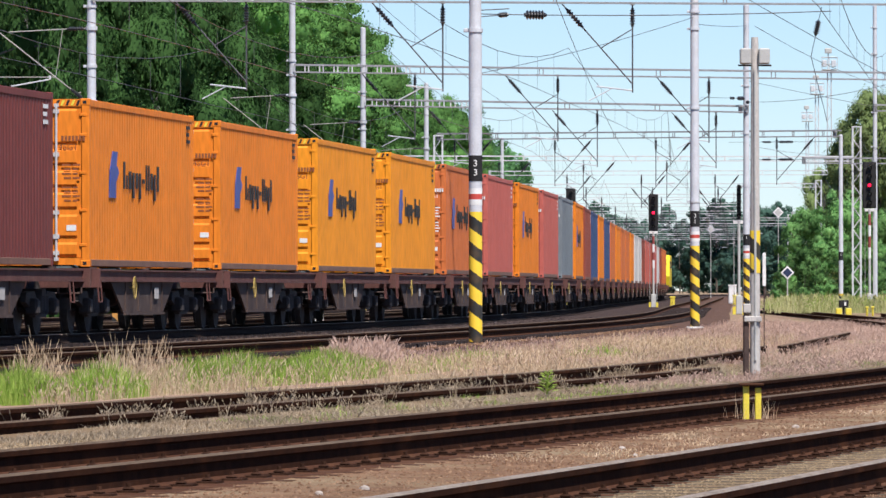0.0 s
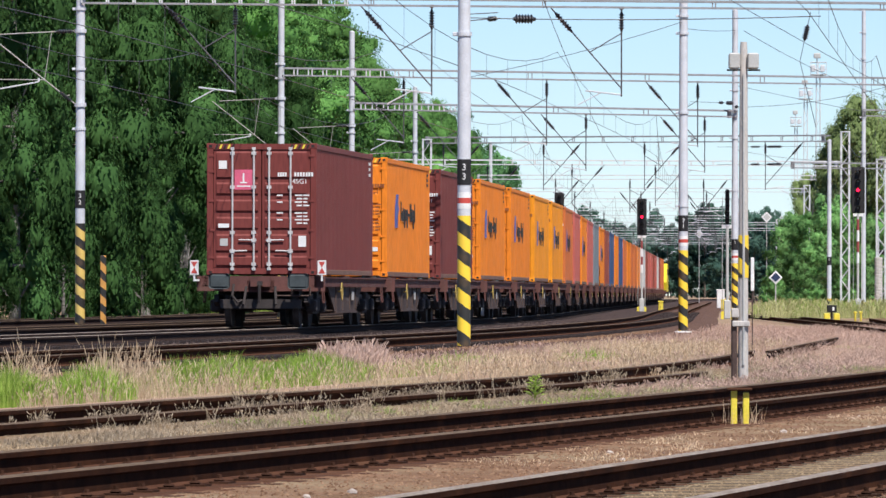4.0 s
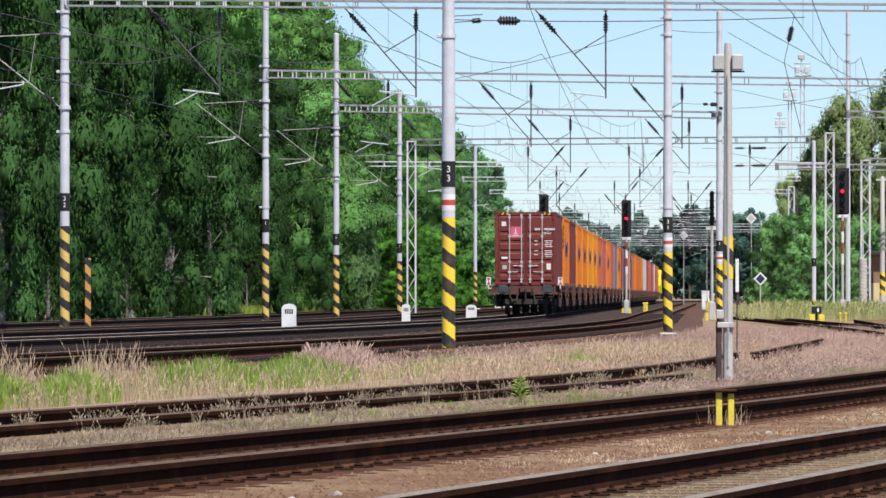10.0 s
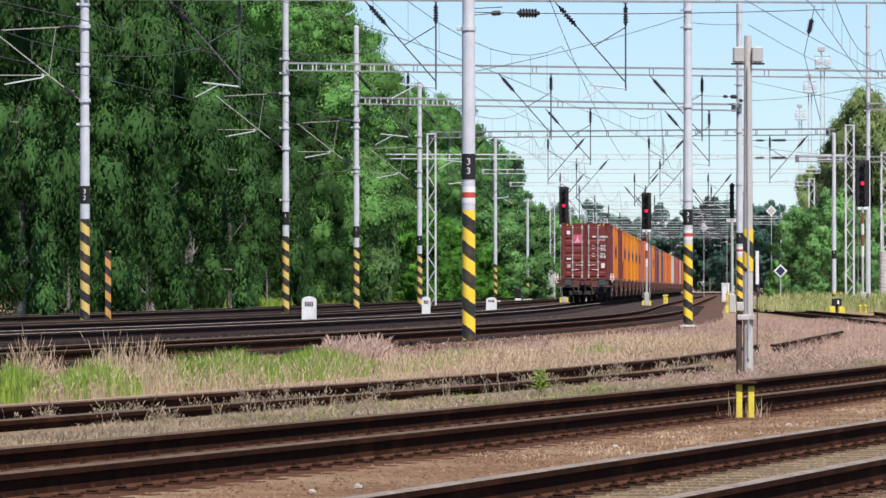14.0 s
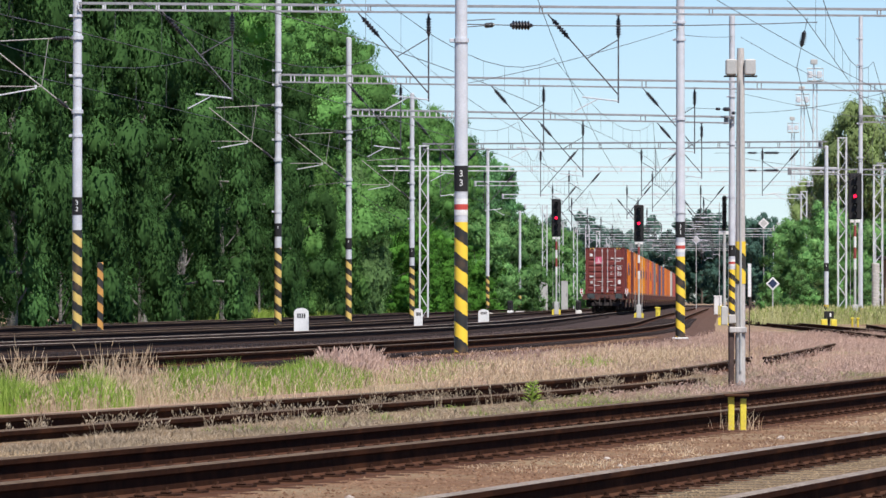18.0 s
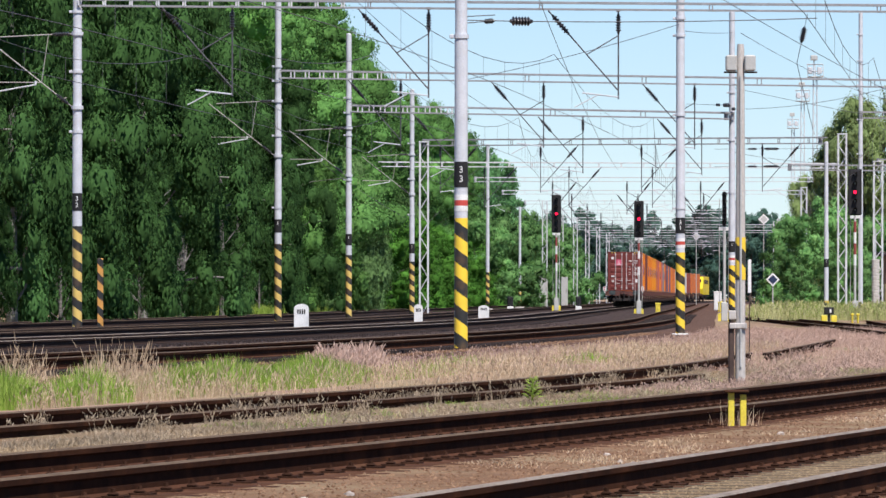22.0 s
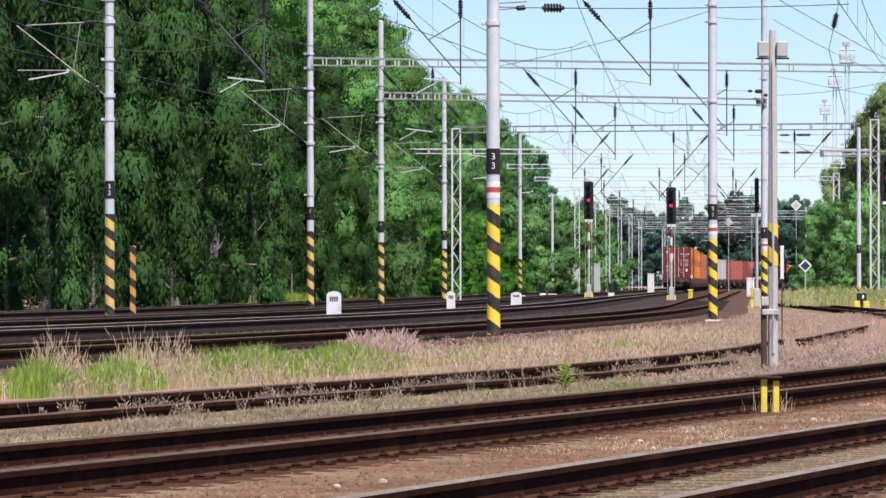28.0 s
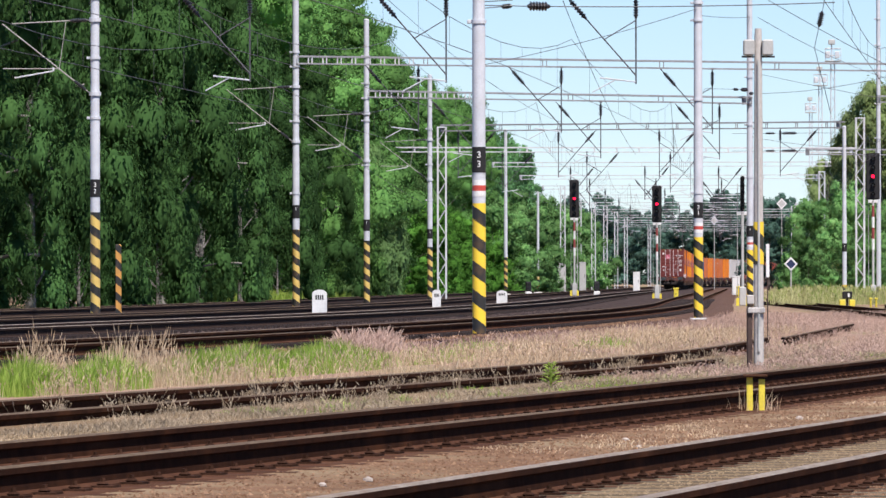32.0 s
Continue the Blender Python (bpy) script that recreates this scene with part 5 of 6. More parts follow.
for s in (-1, 1):
    part("loudspeaker", Shape().chamfer(min(s * 0.045, s * 0.18), -0.1, 3.765, max(s * 0.045, s * 0.18), 0.1, 3.955, 0.015), M_GREY, post, "grey loudspeaker box")
    part("bracket", Shape().box(min(0, s * 0.2), -0.02, 3.74, max(0, s * 0.2), 0.02, 3.76), M_UNDER, post)
part("band", Shape().lathe([(0.064, 1.25), (0.063, 1.76)], n=14), stripe_mat("post_bands", 0.37, 0.9, (0.4, 0.3, 0.1), 0.2), post, "yellow and black band")
part("conduit", Shape().tube((0.0, -0.07, 0.2), (0.0, -0.065, 3.7), 0.014, n=6), M_GREY, post)

stakes = thing("yellow_stakes", "pair of short yellow stakes under a small plate", "stakes", (2.46, 60.8, -0.38))
for x in (-0.05, 0.055):
    part("stake", Shape().chamfer(x - 0.027, -0.02, 0, x + 0.027, 0.02, 0.395 if x < 0 else 0.375, 0.006), M_YELLOW, stakes)
part("plate", Shape().chamfer(-0.115, -0.06, 0.39, 0.105, 0.06, 0.415, 0.008), M_SLEEPER, stakes)
slim = thing("white_marker_post", "slim pale marker post beside the tracks", "post", (6.0, 142, -0.3))
part("post", Shape().tube((0, 0.03, 0), (0, 0.03, 1.7), 0.012, n=6), M_PLATE, slim)
part("board", Shape().chamfer(-0.035, -0.01, 1.22, 0.035, 0.012, 1.9, 0.008), M_WHITE, slim)


def cabinet(x, y, z, w, dp, h, m, label):
    th = thing("trackside_cabinet", label, "cabinet", (x, y, z), group="trackside cabinets")
    part("body", Shape().chamfer(-w / 2, -dp / 2, 0, w / 2, dp / 2, h - 0.08, 0.02), m, th)
    part("lid", Shape().chamfer(-w / 2 - 0.03, -dp / 2 - 0.03, h - 0.09, w / 2 + 0.03, dp / 2 + 0.03, h, 0.02), m, th)
    part("door", Shape().chamfer(-w / 2 + 0.05, -dp / 2 - 0.012, 0.08, w / 2 - 0.05, -dp / 2 + 0.005, h - 0.14, 0.005), m, th)
    part("handle", Shape().box(w / 2 - 0.15, -dp / 2 - 0.03, h * 0.45, w / 2 - 0.12, -dp / 2, h * 0.58), M_UNDER, th)
    return th


cabinet(18.85, 500, -0.15, 0.55, 0.6, 1.35, M_WHITE, "white trackside cabinet beside the main line")
cabinet(18.0, 470, -0.2, 0.5, 0.4, 0.7, M_YELLOW, "small yellow trackside box")
cabinet(7.85, 618, 0.0, 0.75, 0.5, 2.9, M_GREY, "tall grey stack of tension weights on a far mast")
cabinet(10.0, 636, 0.0, 0.6, 0.5, 2.6, M_GREY, "tall grey stack of tension weights on a far mast")
cabinet(11.5, 395, -0.25, 0.26, 0.3, 0.72, M_YELLOW, "small yellow trackside box")
lantern = thing("switch_lantern", "low black point lantern between two yellow counterweights", "point lantern", (16.20, 302, -0.33))
part("post", Shape().tube((0, 0, 0), (0, 0, 0.42), 0.05, n=8), M_UNDER, lantern)
part("head", Shape().chamfer(-0.21, -0.16, 0.40, 0.21, 0.16, 0.72, 0.03), M_BLACK, lantern)
part("pane", Shape().box(0.02, -0.166, 0.48, 0.10, -0.161, 0.64), M_WHITE, lantern, "pale lantern pane")
for k in (-1, 1):
    part("counterweight", Shape().chamfer(k * 0.21 - 0.13, -0.15, 0.02, k * 0.21 + 0.13, 0.15, 0.36, 0.03), M_YELLOW, lantern, "yellow counterweight")
cabinet(17.10, 300, -0.3, 0.08, 0.2, 0.42, M_YELLOW, "slim yellow trackside box beside a signal")
cabinet(17.34, 300, -0.3, 0.08, 0.2, 0.42, M_YELLOW, "slim yellow trackside box beside a signal")
weights = thing("tension_weights", "tall grey stack of round tension weights on a lattice mast", "tension weights", (24.75, 410.2, 0.25))
for i in range(14):
    part("weight", Shape().lathe([(0.21, 0.0), (0.235, 0.02), (0.235, 0.17), (0.21, 0.19)], (0, 0, 0.2 * i), 14), M_CONCRETE, weights)
part("rod", Shape().tube((0, 0, -0.1), (0, 0, 4.6), 0.03, n=6), M_STEEL, weights)

hut = thing("signal_hut", "low railway hut with cream lower walls and a dark flat roof", "hut", (29.4, 440, 0.3))
part("lower_wall", Shape().box(-2.2, 0, -0.5, 2.2, 3.0, 1.35), mat("cream_render", (0.66, 0.55, 0.30), (0.56, 0.46, 0.25), rough=0.9, scale=2, fine=30, dirt=(0.4, 0.33, 0.22), dirt_amount=0.3), hut, "cream rendered lower wall")
up = Shape().box(-2.2, 0, 1.35, -1.75, 3.0, 3.1).box(-0.55, 0, 1.35, -0.25, 3.0, 3.1).box(0.9, 0, 1.35, 2.2, 3.0, 3.1).box(-1.75, 0, 2.75, 0.9, 3.0, 3.1).box(-1.75, 0.3, 1.35, 0.9, 3.0, 2.75)
part("upper_wall", up, mat("brown_boards", (0.27, 0.17, 0.12), (0.20, 0.12, 0.085), rough=0.9, scale=3, fine=30), hut, "brown boarded upper wall")
for x0, x1 in ((-1.75, -0.55), (-0.25, 0.9)):
    w = part("window", Shape().box(x0, 0.06, 1.35, x0 + 0.07, 0.14, 2.75).box(x1 - 0.07, 0.06, 1.35, x1, 0.14, 2.75).box(x0 + 0.07, 0.06, 1.35, x1 - 0.07, 0.14, 1.42).box(x0 + 0.07, 0.06, 2.68, x1 - 0.07, 0.14, 2.75), M_WHITE, hut)
    part("pane", Shape().box(x0 + 0.07, 0.09, 1.42, x1 - 0.07, 0.10, 2.68), M_LAMP_OFF, w, "dark window glass")
part("roof", Shape().chamfer(-2.7, -0.6, 3.1, 2.7, 3.5, 3.35, 0.04), M_UNDER, hut, "dark flat roof")

pillar = thing("banded_post", "weathered grey post with a black and yellow band", "post", (22.4, 355, -0.35))
part("pole", Shape().lathe([(0.15, 0.0), (0.13, 3.0), (0.11, 7.2), (0.06, 7.3)], n=14), M_CONCRETE, pillar, smooth=True)
part("band", Shape().lathe([(0.145, 1.25), (0.138, 2.4)], n=14), M_STRIPE, pillar, "black and yellow band")
part("clamp", Shape().chamfer(-0.24, -0.17, 0.35, 0.24, 0.17, 0.47, 0.01), M_GREY, pillar)
part("cross_arm", Shape().chamfer(-0.32, -0.06, 7.05, 0.32, 0.06, 7.15, 0.01), M_GREY, pillar)
cabinet(15.0, 640, -0.1, 0.62, 0.5, 1.8, M_WHITE, "white trackside cabinet beside the far line")

def floodlight_tower(x, y, h):
    """A slim lattice tower with a railed basket of lamps on top."""
    th = thing("floodlight_tower", "slim white floodlight tower far behind the yard", "tower", (x, y, 0), group="floodlight towers")
    for sx in (-1, 1):
        part("leg", Shape().tube((sx * 0.24, 0, 0), (sx * 0.16, 0, h), 0.05, n=6), M_LATTICE, th)
    brc, n = Shape(), int(h / 0.9)
    brc.path([((-1 if i % 2 else 1) * 0.2, 0, h * i / n) for i in range(n + 1)], 0.028, 4)
    part("bracing", brc, M_LATTICE, th)
    w = 0.68
    part("basket_floor", Shape().chamfer(-w, -0.6, h, w, 0.6, h + 0.10, 0.03), M_GREY, th)
    for zz in (0.55, 1.15):
        part("railing", Shape().path([(-w, -0.6, h + zz), (w, -0.6, h + zz), (w, 0.6, h + zz), (-w, 0.6, h + zz), (-w, -0.6, h + zz)], 0.035, 4), M_LATTICE, th)
    for sx in (-w, 0, w):
        part("rail_post", Shape().tube((sx, -0.6, h), (sx, -0.6, h + 1.15), 0.035, n=4), M_LATTICE, th)
    part("lamp_pole", Shape().tube((-0.1, 0, h), (-0.1, 0, h + 1.5), 0.05, n=6), M_LATTICE, th)
    part("floodlight", Shape().chamfer(-0.40, -0.30, h + 1.5, 0.20, 0.1, h + 1.95, 0.05), M_GREY, th, "grey floodlight housing")
    for sx in (-0.45, 0.35):
        part("floodlight", Shape().chamfer(sx - 0.2, -0.75, h + 0.3, sx + 0.2, -0.62, h + 0.9, 0.04), M_LATTICE, th)


floodlight_tower(31.5, 610, 20.0)
floodlight_tower(34.9, 700, 20.4)
floodlight_tower(41.2, 850, 21.3)


# ---- trees ----
def leaf_cloud(rng, tufts, count, w, h, droop=0.0, loose=0.28):
    """Many small leaf sprays on the outside of tufts (x, y, z, radius, height over radius, facing)."""
    c = np.array(tufts)
    share = c[:, 3] ** 2 * c[:, 4]
    pick = rng.choice(len(c), count, p=share / share.sum())
    v = rng.normal(size=(count, 3))
    v[:, 2] += 0.25
    v /= np.linalg.norm(v, axis=1)[:, None]
    rad = c[pick, 3] * np.where(rng.uniform(0, 1, count) < 0.84, rng.uniform(0.68, 1.04, count), rng.uniform(0.9, 1.3, count))
    flat = np.stack([np.ones(count), np.ones(count), c[pick, 4]], 1)
    p = c[pick, :3] + v * rad[:, None] * flat
    if droop:
        p[:, 2] -= droop * rng.uniform(0, 1, count) ** 2 * rad
    nrm = v / flat + rng.normal(size=(count, 3)) * loose         # sprays face outwards from their tuft
    nrm /= np.linalg.norm(nrm, axis=1)[:, None]
    down = np.stack([rng.normal(0, 0.36, count), rng.normal(0, 0.36, count), -np.ones(count)], 1)
    down -= nrm * (down * nrm).sum(1)[:, None]
    down /= np.linalg.norm(down, axis=1)[:, None] + 1e-6
    a = np.cross(nrm, down)
    k = rng.uniform(0.6, 1.35, count)[:, None]
    a, down = a * w * k / 2, down * h * k
    soft = v + 0.7 * c[pick, 5:8] + rng.normal(size=(count, 3)) * 0.12
    soft /= np.linalg.norm(soft, axis=1)[:, None]
    tri = np.stack([p + a, p - a, p + down], 1).reshape(-1, 3)
    verts, faces, normals = [tri], np.arange(3 * count).reshape(-1, 3).tolist(), [np.repeat(soft, 3, axis=0)]
    # the dense twigs and leaves inside each tuft: an uneven closed mass under the sprays
    rows, cols = 5, 8
    el = np.linspace(-1.35, 1.35, rows)
    unit = np.array([(math.cos(e) * math.cos(q), math.cos(e) * math.sin(q), math.sin(e)) for e in el for q in np.arange(cols) * 2 * math.pi / cols])
    quads = [(r * cols + i, r * cols + (i + 1) % cols, (r + 1) * cols + (i + 1) % cols, (r + 1) * cols + i) for r in range(rows - 1) for i in range(cols)]
    quads += [tuple(range(cols - 1, -1, -1)), tuple(range((rows - 1) * cols, rows * cols))]
    base = 3 * count
    for t in c:
        jag = rng.uniform(0.38, 0.72, (len(unit), 1))
        verts.append(t[:3] + unit * jag * t[3] * np.array((1, 1, t[4])))
        normals.append(unit + 0.7 * t[5:8])
        faces += [tuple(base + i for i in q) for q in quads]
        base += len(unit)
    verts, normals = np.concatenate(verts), np.concatenate(normals)
    normals /= np.linalg.norm(normals, axis=1)[:, None]
    me = bpy.data.meshes.new("crown")
    me.from_pydata(verts.tolist(), [], faces)
    me.polygons.foreach_set("use_smooth", [True] * len(faces))
    me.normals_split_custom_set_from_vertices(normals.tolist())
    return me


def make_tree(seed, height, spread_r, leaf_m, bark, count, leaf=(0.30, 0.34), droop=0.0, low=0.12, lobes=26, tall=0.9, tufts_each=6, loose=0.28):
    """Meshes of a trunk with limbs, and of a crown: limbs end in masses of tufts, tufts carry leaf sprays."""
    rng = np.random.default_rng(seed)
    tr = Shape()
    lean = rng.normal(0, 0.25, 2)
    pts = [Vector((lean[0] * t * t, lean[1] * t * t, height * 0.92 * t - 0.4)) for t in np.linspace(0, 1, 7)]
    r0 = height * 0.0125
    for i in range(6):
        tr.tube(pts[i], pts[i + 1], r0 * (1 - i / 6.5), r0 * (1 - (i + 1) / 6.5), 8, caps=False)
    tufts = [(0, 0, height * 0.93, spread_r * 0.26, tall, 0, 0, 1)]
    for i in range(lobes):
        f = low + (1 - low) * (i + rng.uniform(0, 1)) / lobes
        z = height * f
        env = spread_r * (math.sin(math.pi * min(1, 0.22 + 0.78 * f) ** 0.9) ** 0.65 + 0.12)
        ang = i * 2.4 + rng.uniform(-0.5, 0.5)
        out = env * rng.uniform(0.40, 0.95)
        c = np.array((math.cos(ang) * out, math.sin(ang) * out, z))
        mass = spread_r * rng.uniform(0.30, 0.52)
        side = np.array((math.cos(ang), math.sin(ang), 0.35)) * 0.35
        tufts.append((*c, mass * 0.72, tall, *side))
        for k in range(tufts_each):
            v = rng.normal(size=3) + np.array((math.cos(ang) * 0.5, math.sin(ang) * 0.5, 0.3))
            v /= np.linalg.norm(v)
            q = c + v * mass * rng.uniform(0.7, 1.1) * np.array((1, 1, tall))
            tufts.append((*q, mass * rng.uniform(0.22, 0.46), tall, *(v + side)))
        root = Vector((lean[0] * f * f, lean[1] * f * f, max(0.5, z - out * 0.5)))
        mid = root.lerp(Vector(c), 0.5) + Vector((0, 0, 0.2))
        tr.tube(root, mid, r0 * 0.34 * (1.1 - f), r0 * 0.22 * (1.1 - f), 5, caps=False).tube(mid, Vector(c), r0 * 0.22 * (1.1 - f), 0.012, 5, caps=False)
    me = leaf_cloud(rng, tufts, count, *leaf, droop=droop, loose=loose)
    me.materials.append(leaf_m)
    return tr.mesh("trunk", bark, True), me


def make_birch(seed, height, spread_r, leaf_m, count, leaf, boughs=28, tuft=0.155, low=0.05):
    """A weeping birch: limbs arch out of a pale trunk and end in hanging curtains of small leaves, with dark gaps between."""
    rng = np.random.default_rng(seed)
    tr = Shape()
    lean = rng.normal(0, 0.3, 2)
    pts = [Vector((lean[0] * t * t, lean[1] * t * t, height * 0.95 * t - 0.4)) for t in np.linspace(0, 1, 8)]
    r0 = height * 0.0105
    for i in range(7):
        tr.tube(pts[i], pts[i + 1], r0 * (1 - i / 7.4), r0 * (1 - (i + 1) / 7.4), 8, caps=False)
    tufts = [(lean[0], lean[1], height * 0.95, spread_r * 0.2, 1.8, 0, 0, 1)]
    for i in range(boughs):
        f = low + (1 - low) * (i + rng.uniform(0, 1)) / boughs
        ang = i * 2.4 + rng.uniform(-0.5, 0.5)
        ca, sa = math.cos(ang), math.sin(ang)
        out = spread_r * (1.06 - 0.80 * f ** 1.7) * rng.uniform(0.55, 1.08)
        z0 = height * f
        rise = out * rng.uniform(0.15, 0.45)
        side = (ca * 0.45, sa * 0.45, 0.22)
        rad = spread_r * tuft * rng.uniform(0.75, 1.35)
        root = Vector((lean[0] * f * f, lean[1] * f * f, max(0.4, z0 - out * 0.35)))
        line = [root]
        for k in (0.38, 0.7, 1.0):                       # the arching limb
            q = Vector((ca * out * k, sa * out * k, z0 + rise * math.sin(k * 2.0)))
            line.append(q)
            tufts.append((*q, rad * (0.8 + 0.35 * k), 1.25, *side))
        fall = rng.uniform(1.6, 4.2) * spread_r / 4.3
        for k in (0.35, 0.7, 1.0):                       # the hanging curtain at its end
            jx, jy = rng.normal(0, rad * 0.35, 2)
            z = max(0.5, line[-1].z - fall * k)
            tufts.append((ca * out * (1.04 + 0.04 * k) + jx, sa * out * (1.04 + 0.04 * k) + jy, z, rad * (1.05 - 0.45 * k), 2.0, *side))
        tr.path(line, r0 * 0.22 * (1.15 - f), 5)
    for i in range(3):                                   # bare pale limbs that reach out of the leaves
        f, ang = rng.uniform(0.10, 0.75), rng.uniform(0, 2 * math.pi)
        z, r1, r2 = height * f, spread_r * 0.5, spread_r * rng.uniform(0.95, 1.15)
        rise = rng.uniform(-0.4, 1.8)
        ca, sa = math.cos(ang), math.sin(ang)
        tr.path([(0, 0, z - 0.8), (ca * r1, sa * r1, z), (math.cos(ang + 0.1) * (r1 + r2) / 2, math.sin(ang + 0.1) * (r1 + r2) / 2, z + rise * 0.5), (math.cos(ang + 0.15) * r2, math.sin(ang + 0.15) * r2, z + rise)], 0.022, 4)
    me = leaf_cloud(rng, tufts, count, *leaf, droop=0.9, loose=0.14)
    me.materials.append(leaf_m)
    return tr.mesh("trunk", M_BIRCH, True), me


def plant(name, label, category, meshes, x, y, z, turn, size, group, slim=1.0):
    th = thing(name, label, category, Matrix.Translation((x, y, z)) @ pose(0, 0, 0, 0, 0, turn) @ Matrix.Diagonal((size * slim, size * slim, size, 1)), group=group)
    part("trunk", meshes[0], None, th)
    part("crown", meshes[1], None, th)
    return th


random.seed(11)
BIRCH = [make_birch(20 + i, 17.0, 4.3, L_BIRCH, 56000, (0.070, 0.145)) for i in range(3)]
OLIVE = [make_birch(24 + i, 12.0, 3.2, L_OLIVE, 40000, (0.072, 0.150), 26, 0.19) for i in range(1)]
WEEP = [make_birch(28, 8.0, 2.5, L_WEEP, 26000, (0.080, 0.145), 18, 0.22)]
OAK = [make_tree(40 + i, 17.0, 4.9, L_DARK, M_BARK, 50000, (0.105, 0.125), 0.2, 0.06, 22, 0.8, 8, 0.45) for i in range(3)]
BUSH = [make_tree(60 + i, 5.0, 2.6, L_BUSH, M_BARK, 13000, (0.095, 0.11), 0.2, 0.02, 14, 0.8, 7) for i in range(3)]
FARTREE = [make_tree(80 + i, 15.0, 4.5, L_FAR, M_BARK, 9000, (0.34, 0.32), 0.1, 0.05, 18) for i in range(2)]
LIGHT = [make_birch(70 + i, 17.0, 4.2, L_LIGHT, 38000, (0.14, 0.22), 28, 0.19, 0.05) for i in range(2)]
BUSH_R = [make_tree(65 + i, 5.0, 2.6, L_PALE_HAZE, M_BARK, 11000, (0.115, 0.13), 0.2, 0.02, 12) for i in range(2)]
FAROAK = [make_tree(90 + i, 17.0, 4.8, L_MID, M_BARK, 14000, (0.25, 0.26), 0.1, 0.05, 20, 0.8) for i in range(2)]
BIRCH_WORDS = "drooping birch with pale bark edging the wood"

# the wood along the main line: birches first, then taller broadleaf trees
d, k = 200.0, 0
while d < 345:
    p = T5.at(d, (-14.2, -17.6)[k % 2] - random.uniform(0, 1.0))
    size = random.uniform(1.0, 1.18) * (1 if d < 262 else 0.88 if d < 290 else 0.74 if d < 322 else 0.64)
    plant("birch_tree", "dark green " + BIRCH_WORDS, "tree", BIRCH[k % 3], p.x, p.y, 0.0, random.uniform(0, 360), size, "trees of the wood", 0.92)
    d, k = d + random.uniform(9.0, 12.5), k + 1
d = 352.0
while d < 850:
    p = T5.at(d, (-16.8 if d < 600 else -18.9) - random.uniform(0, 1.6))
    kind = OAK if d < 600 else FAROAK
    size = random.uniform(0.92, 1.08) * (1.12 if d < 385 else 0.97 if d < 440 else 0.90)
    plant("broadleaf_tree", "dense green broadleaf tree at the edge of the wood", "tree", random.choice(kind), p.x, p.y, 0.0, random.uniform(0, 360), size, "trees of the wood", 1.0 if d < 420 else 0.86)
    d += random.uniform(8.5, 11.5) * (1 if d < 420 else 1.3)
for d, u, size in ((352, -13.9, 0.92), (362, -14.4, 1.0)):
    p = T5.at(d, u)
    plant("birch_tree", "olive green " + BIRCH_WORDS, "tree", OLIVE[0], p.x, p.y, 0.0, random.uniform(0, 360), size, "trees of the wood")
for d, u, size in ((366, -12.9, 0.95), (379, -13.0, 1.0), (390, -13.2, 0.85), (455, -13.2, 0.9)):
    p = T5.at(d, u)
    plant("birch_tree", "pale green weeping birch at the edge of the wood", "tree", WEEP[0], p.x, p.y, 0.0, random.uniform(0, 360), size, "trees of the wood")
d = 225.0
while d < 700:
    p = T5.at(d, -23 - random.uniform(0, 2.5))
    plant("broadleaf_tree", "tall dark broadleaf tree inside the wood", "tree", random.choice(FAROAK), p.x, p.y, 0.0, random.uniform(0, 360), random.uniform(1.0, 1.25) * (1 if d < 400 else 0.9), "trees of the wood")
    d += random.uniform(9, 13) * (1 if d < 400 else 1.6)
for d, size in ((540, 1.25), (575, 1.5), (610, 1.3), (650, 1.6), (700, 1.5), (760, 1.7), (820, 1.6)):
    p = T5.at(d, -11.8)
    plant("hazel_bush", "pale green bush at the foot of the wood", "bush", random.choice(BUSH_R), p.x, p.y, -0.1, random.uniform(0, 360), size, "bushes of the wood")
d = 384.0
while d < 800:
    p = T5.at(d, -12.6 - random.uniform(0, 1.2))
    plant("hazel_bush", "fresh green bush at the foot of the wood", "bush", random.choice(BUSH), p.x, p.y, -0.1, random.uniform(0, 360), random.uniform(0.6, 1.15), "bushes of the wood")
    d += random.uniform(8, 13)
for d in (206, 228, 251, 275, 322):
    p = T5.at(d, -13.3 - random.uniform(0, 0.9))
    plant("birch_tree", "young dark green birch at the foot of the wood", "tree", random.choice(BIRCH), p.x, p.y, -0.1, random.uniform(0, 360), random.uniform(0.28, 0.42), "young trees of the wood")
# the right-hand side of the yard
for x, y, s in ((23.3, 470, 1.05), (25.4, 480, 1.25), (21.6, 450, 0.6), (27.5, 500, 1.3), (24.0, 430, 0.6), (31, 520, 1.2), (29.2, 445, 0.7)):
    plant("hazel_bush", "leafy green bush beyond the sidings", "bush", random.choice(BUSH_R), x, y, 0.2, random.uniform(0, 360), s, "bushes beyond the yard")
for x, y, s in ((39.5, 600, 1.18), (44, 610, 1.2), (48, 620, 1.25), (35.0, 600, 1.02), (33.0, 603, 0.84), (30.4, 605, 0.64), (42, 560, 0.9), (37, 570, 0.75), (53, 630, 1.2), (60, 650, 1.2)):
    plant("birch_tree", "light green birch beyond the yard", "tree", random.choice(LIGHT), x, y, 0.2, random.uniform(0, 360), s, "trees beyond the yard")
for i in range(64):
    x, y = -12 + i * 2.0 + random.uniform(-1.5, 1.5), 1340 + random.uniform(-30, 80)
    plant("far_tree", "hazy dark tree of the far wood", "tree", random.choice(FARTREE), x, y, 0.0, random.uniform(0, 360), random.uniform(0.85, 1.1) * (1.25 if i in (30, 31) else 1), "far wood")
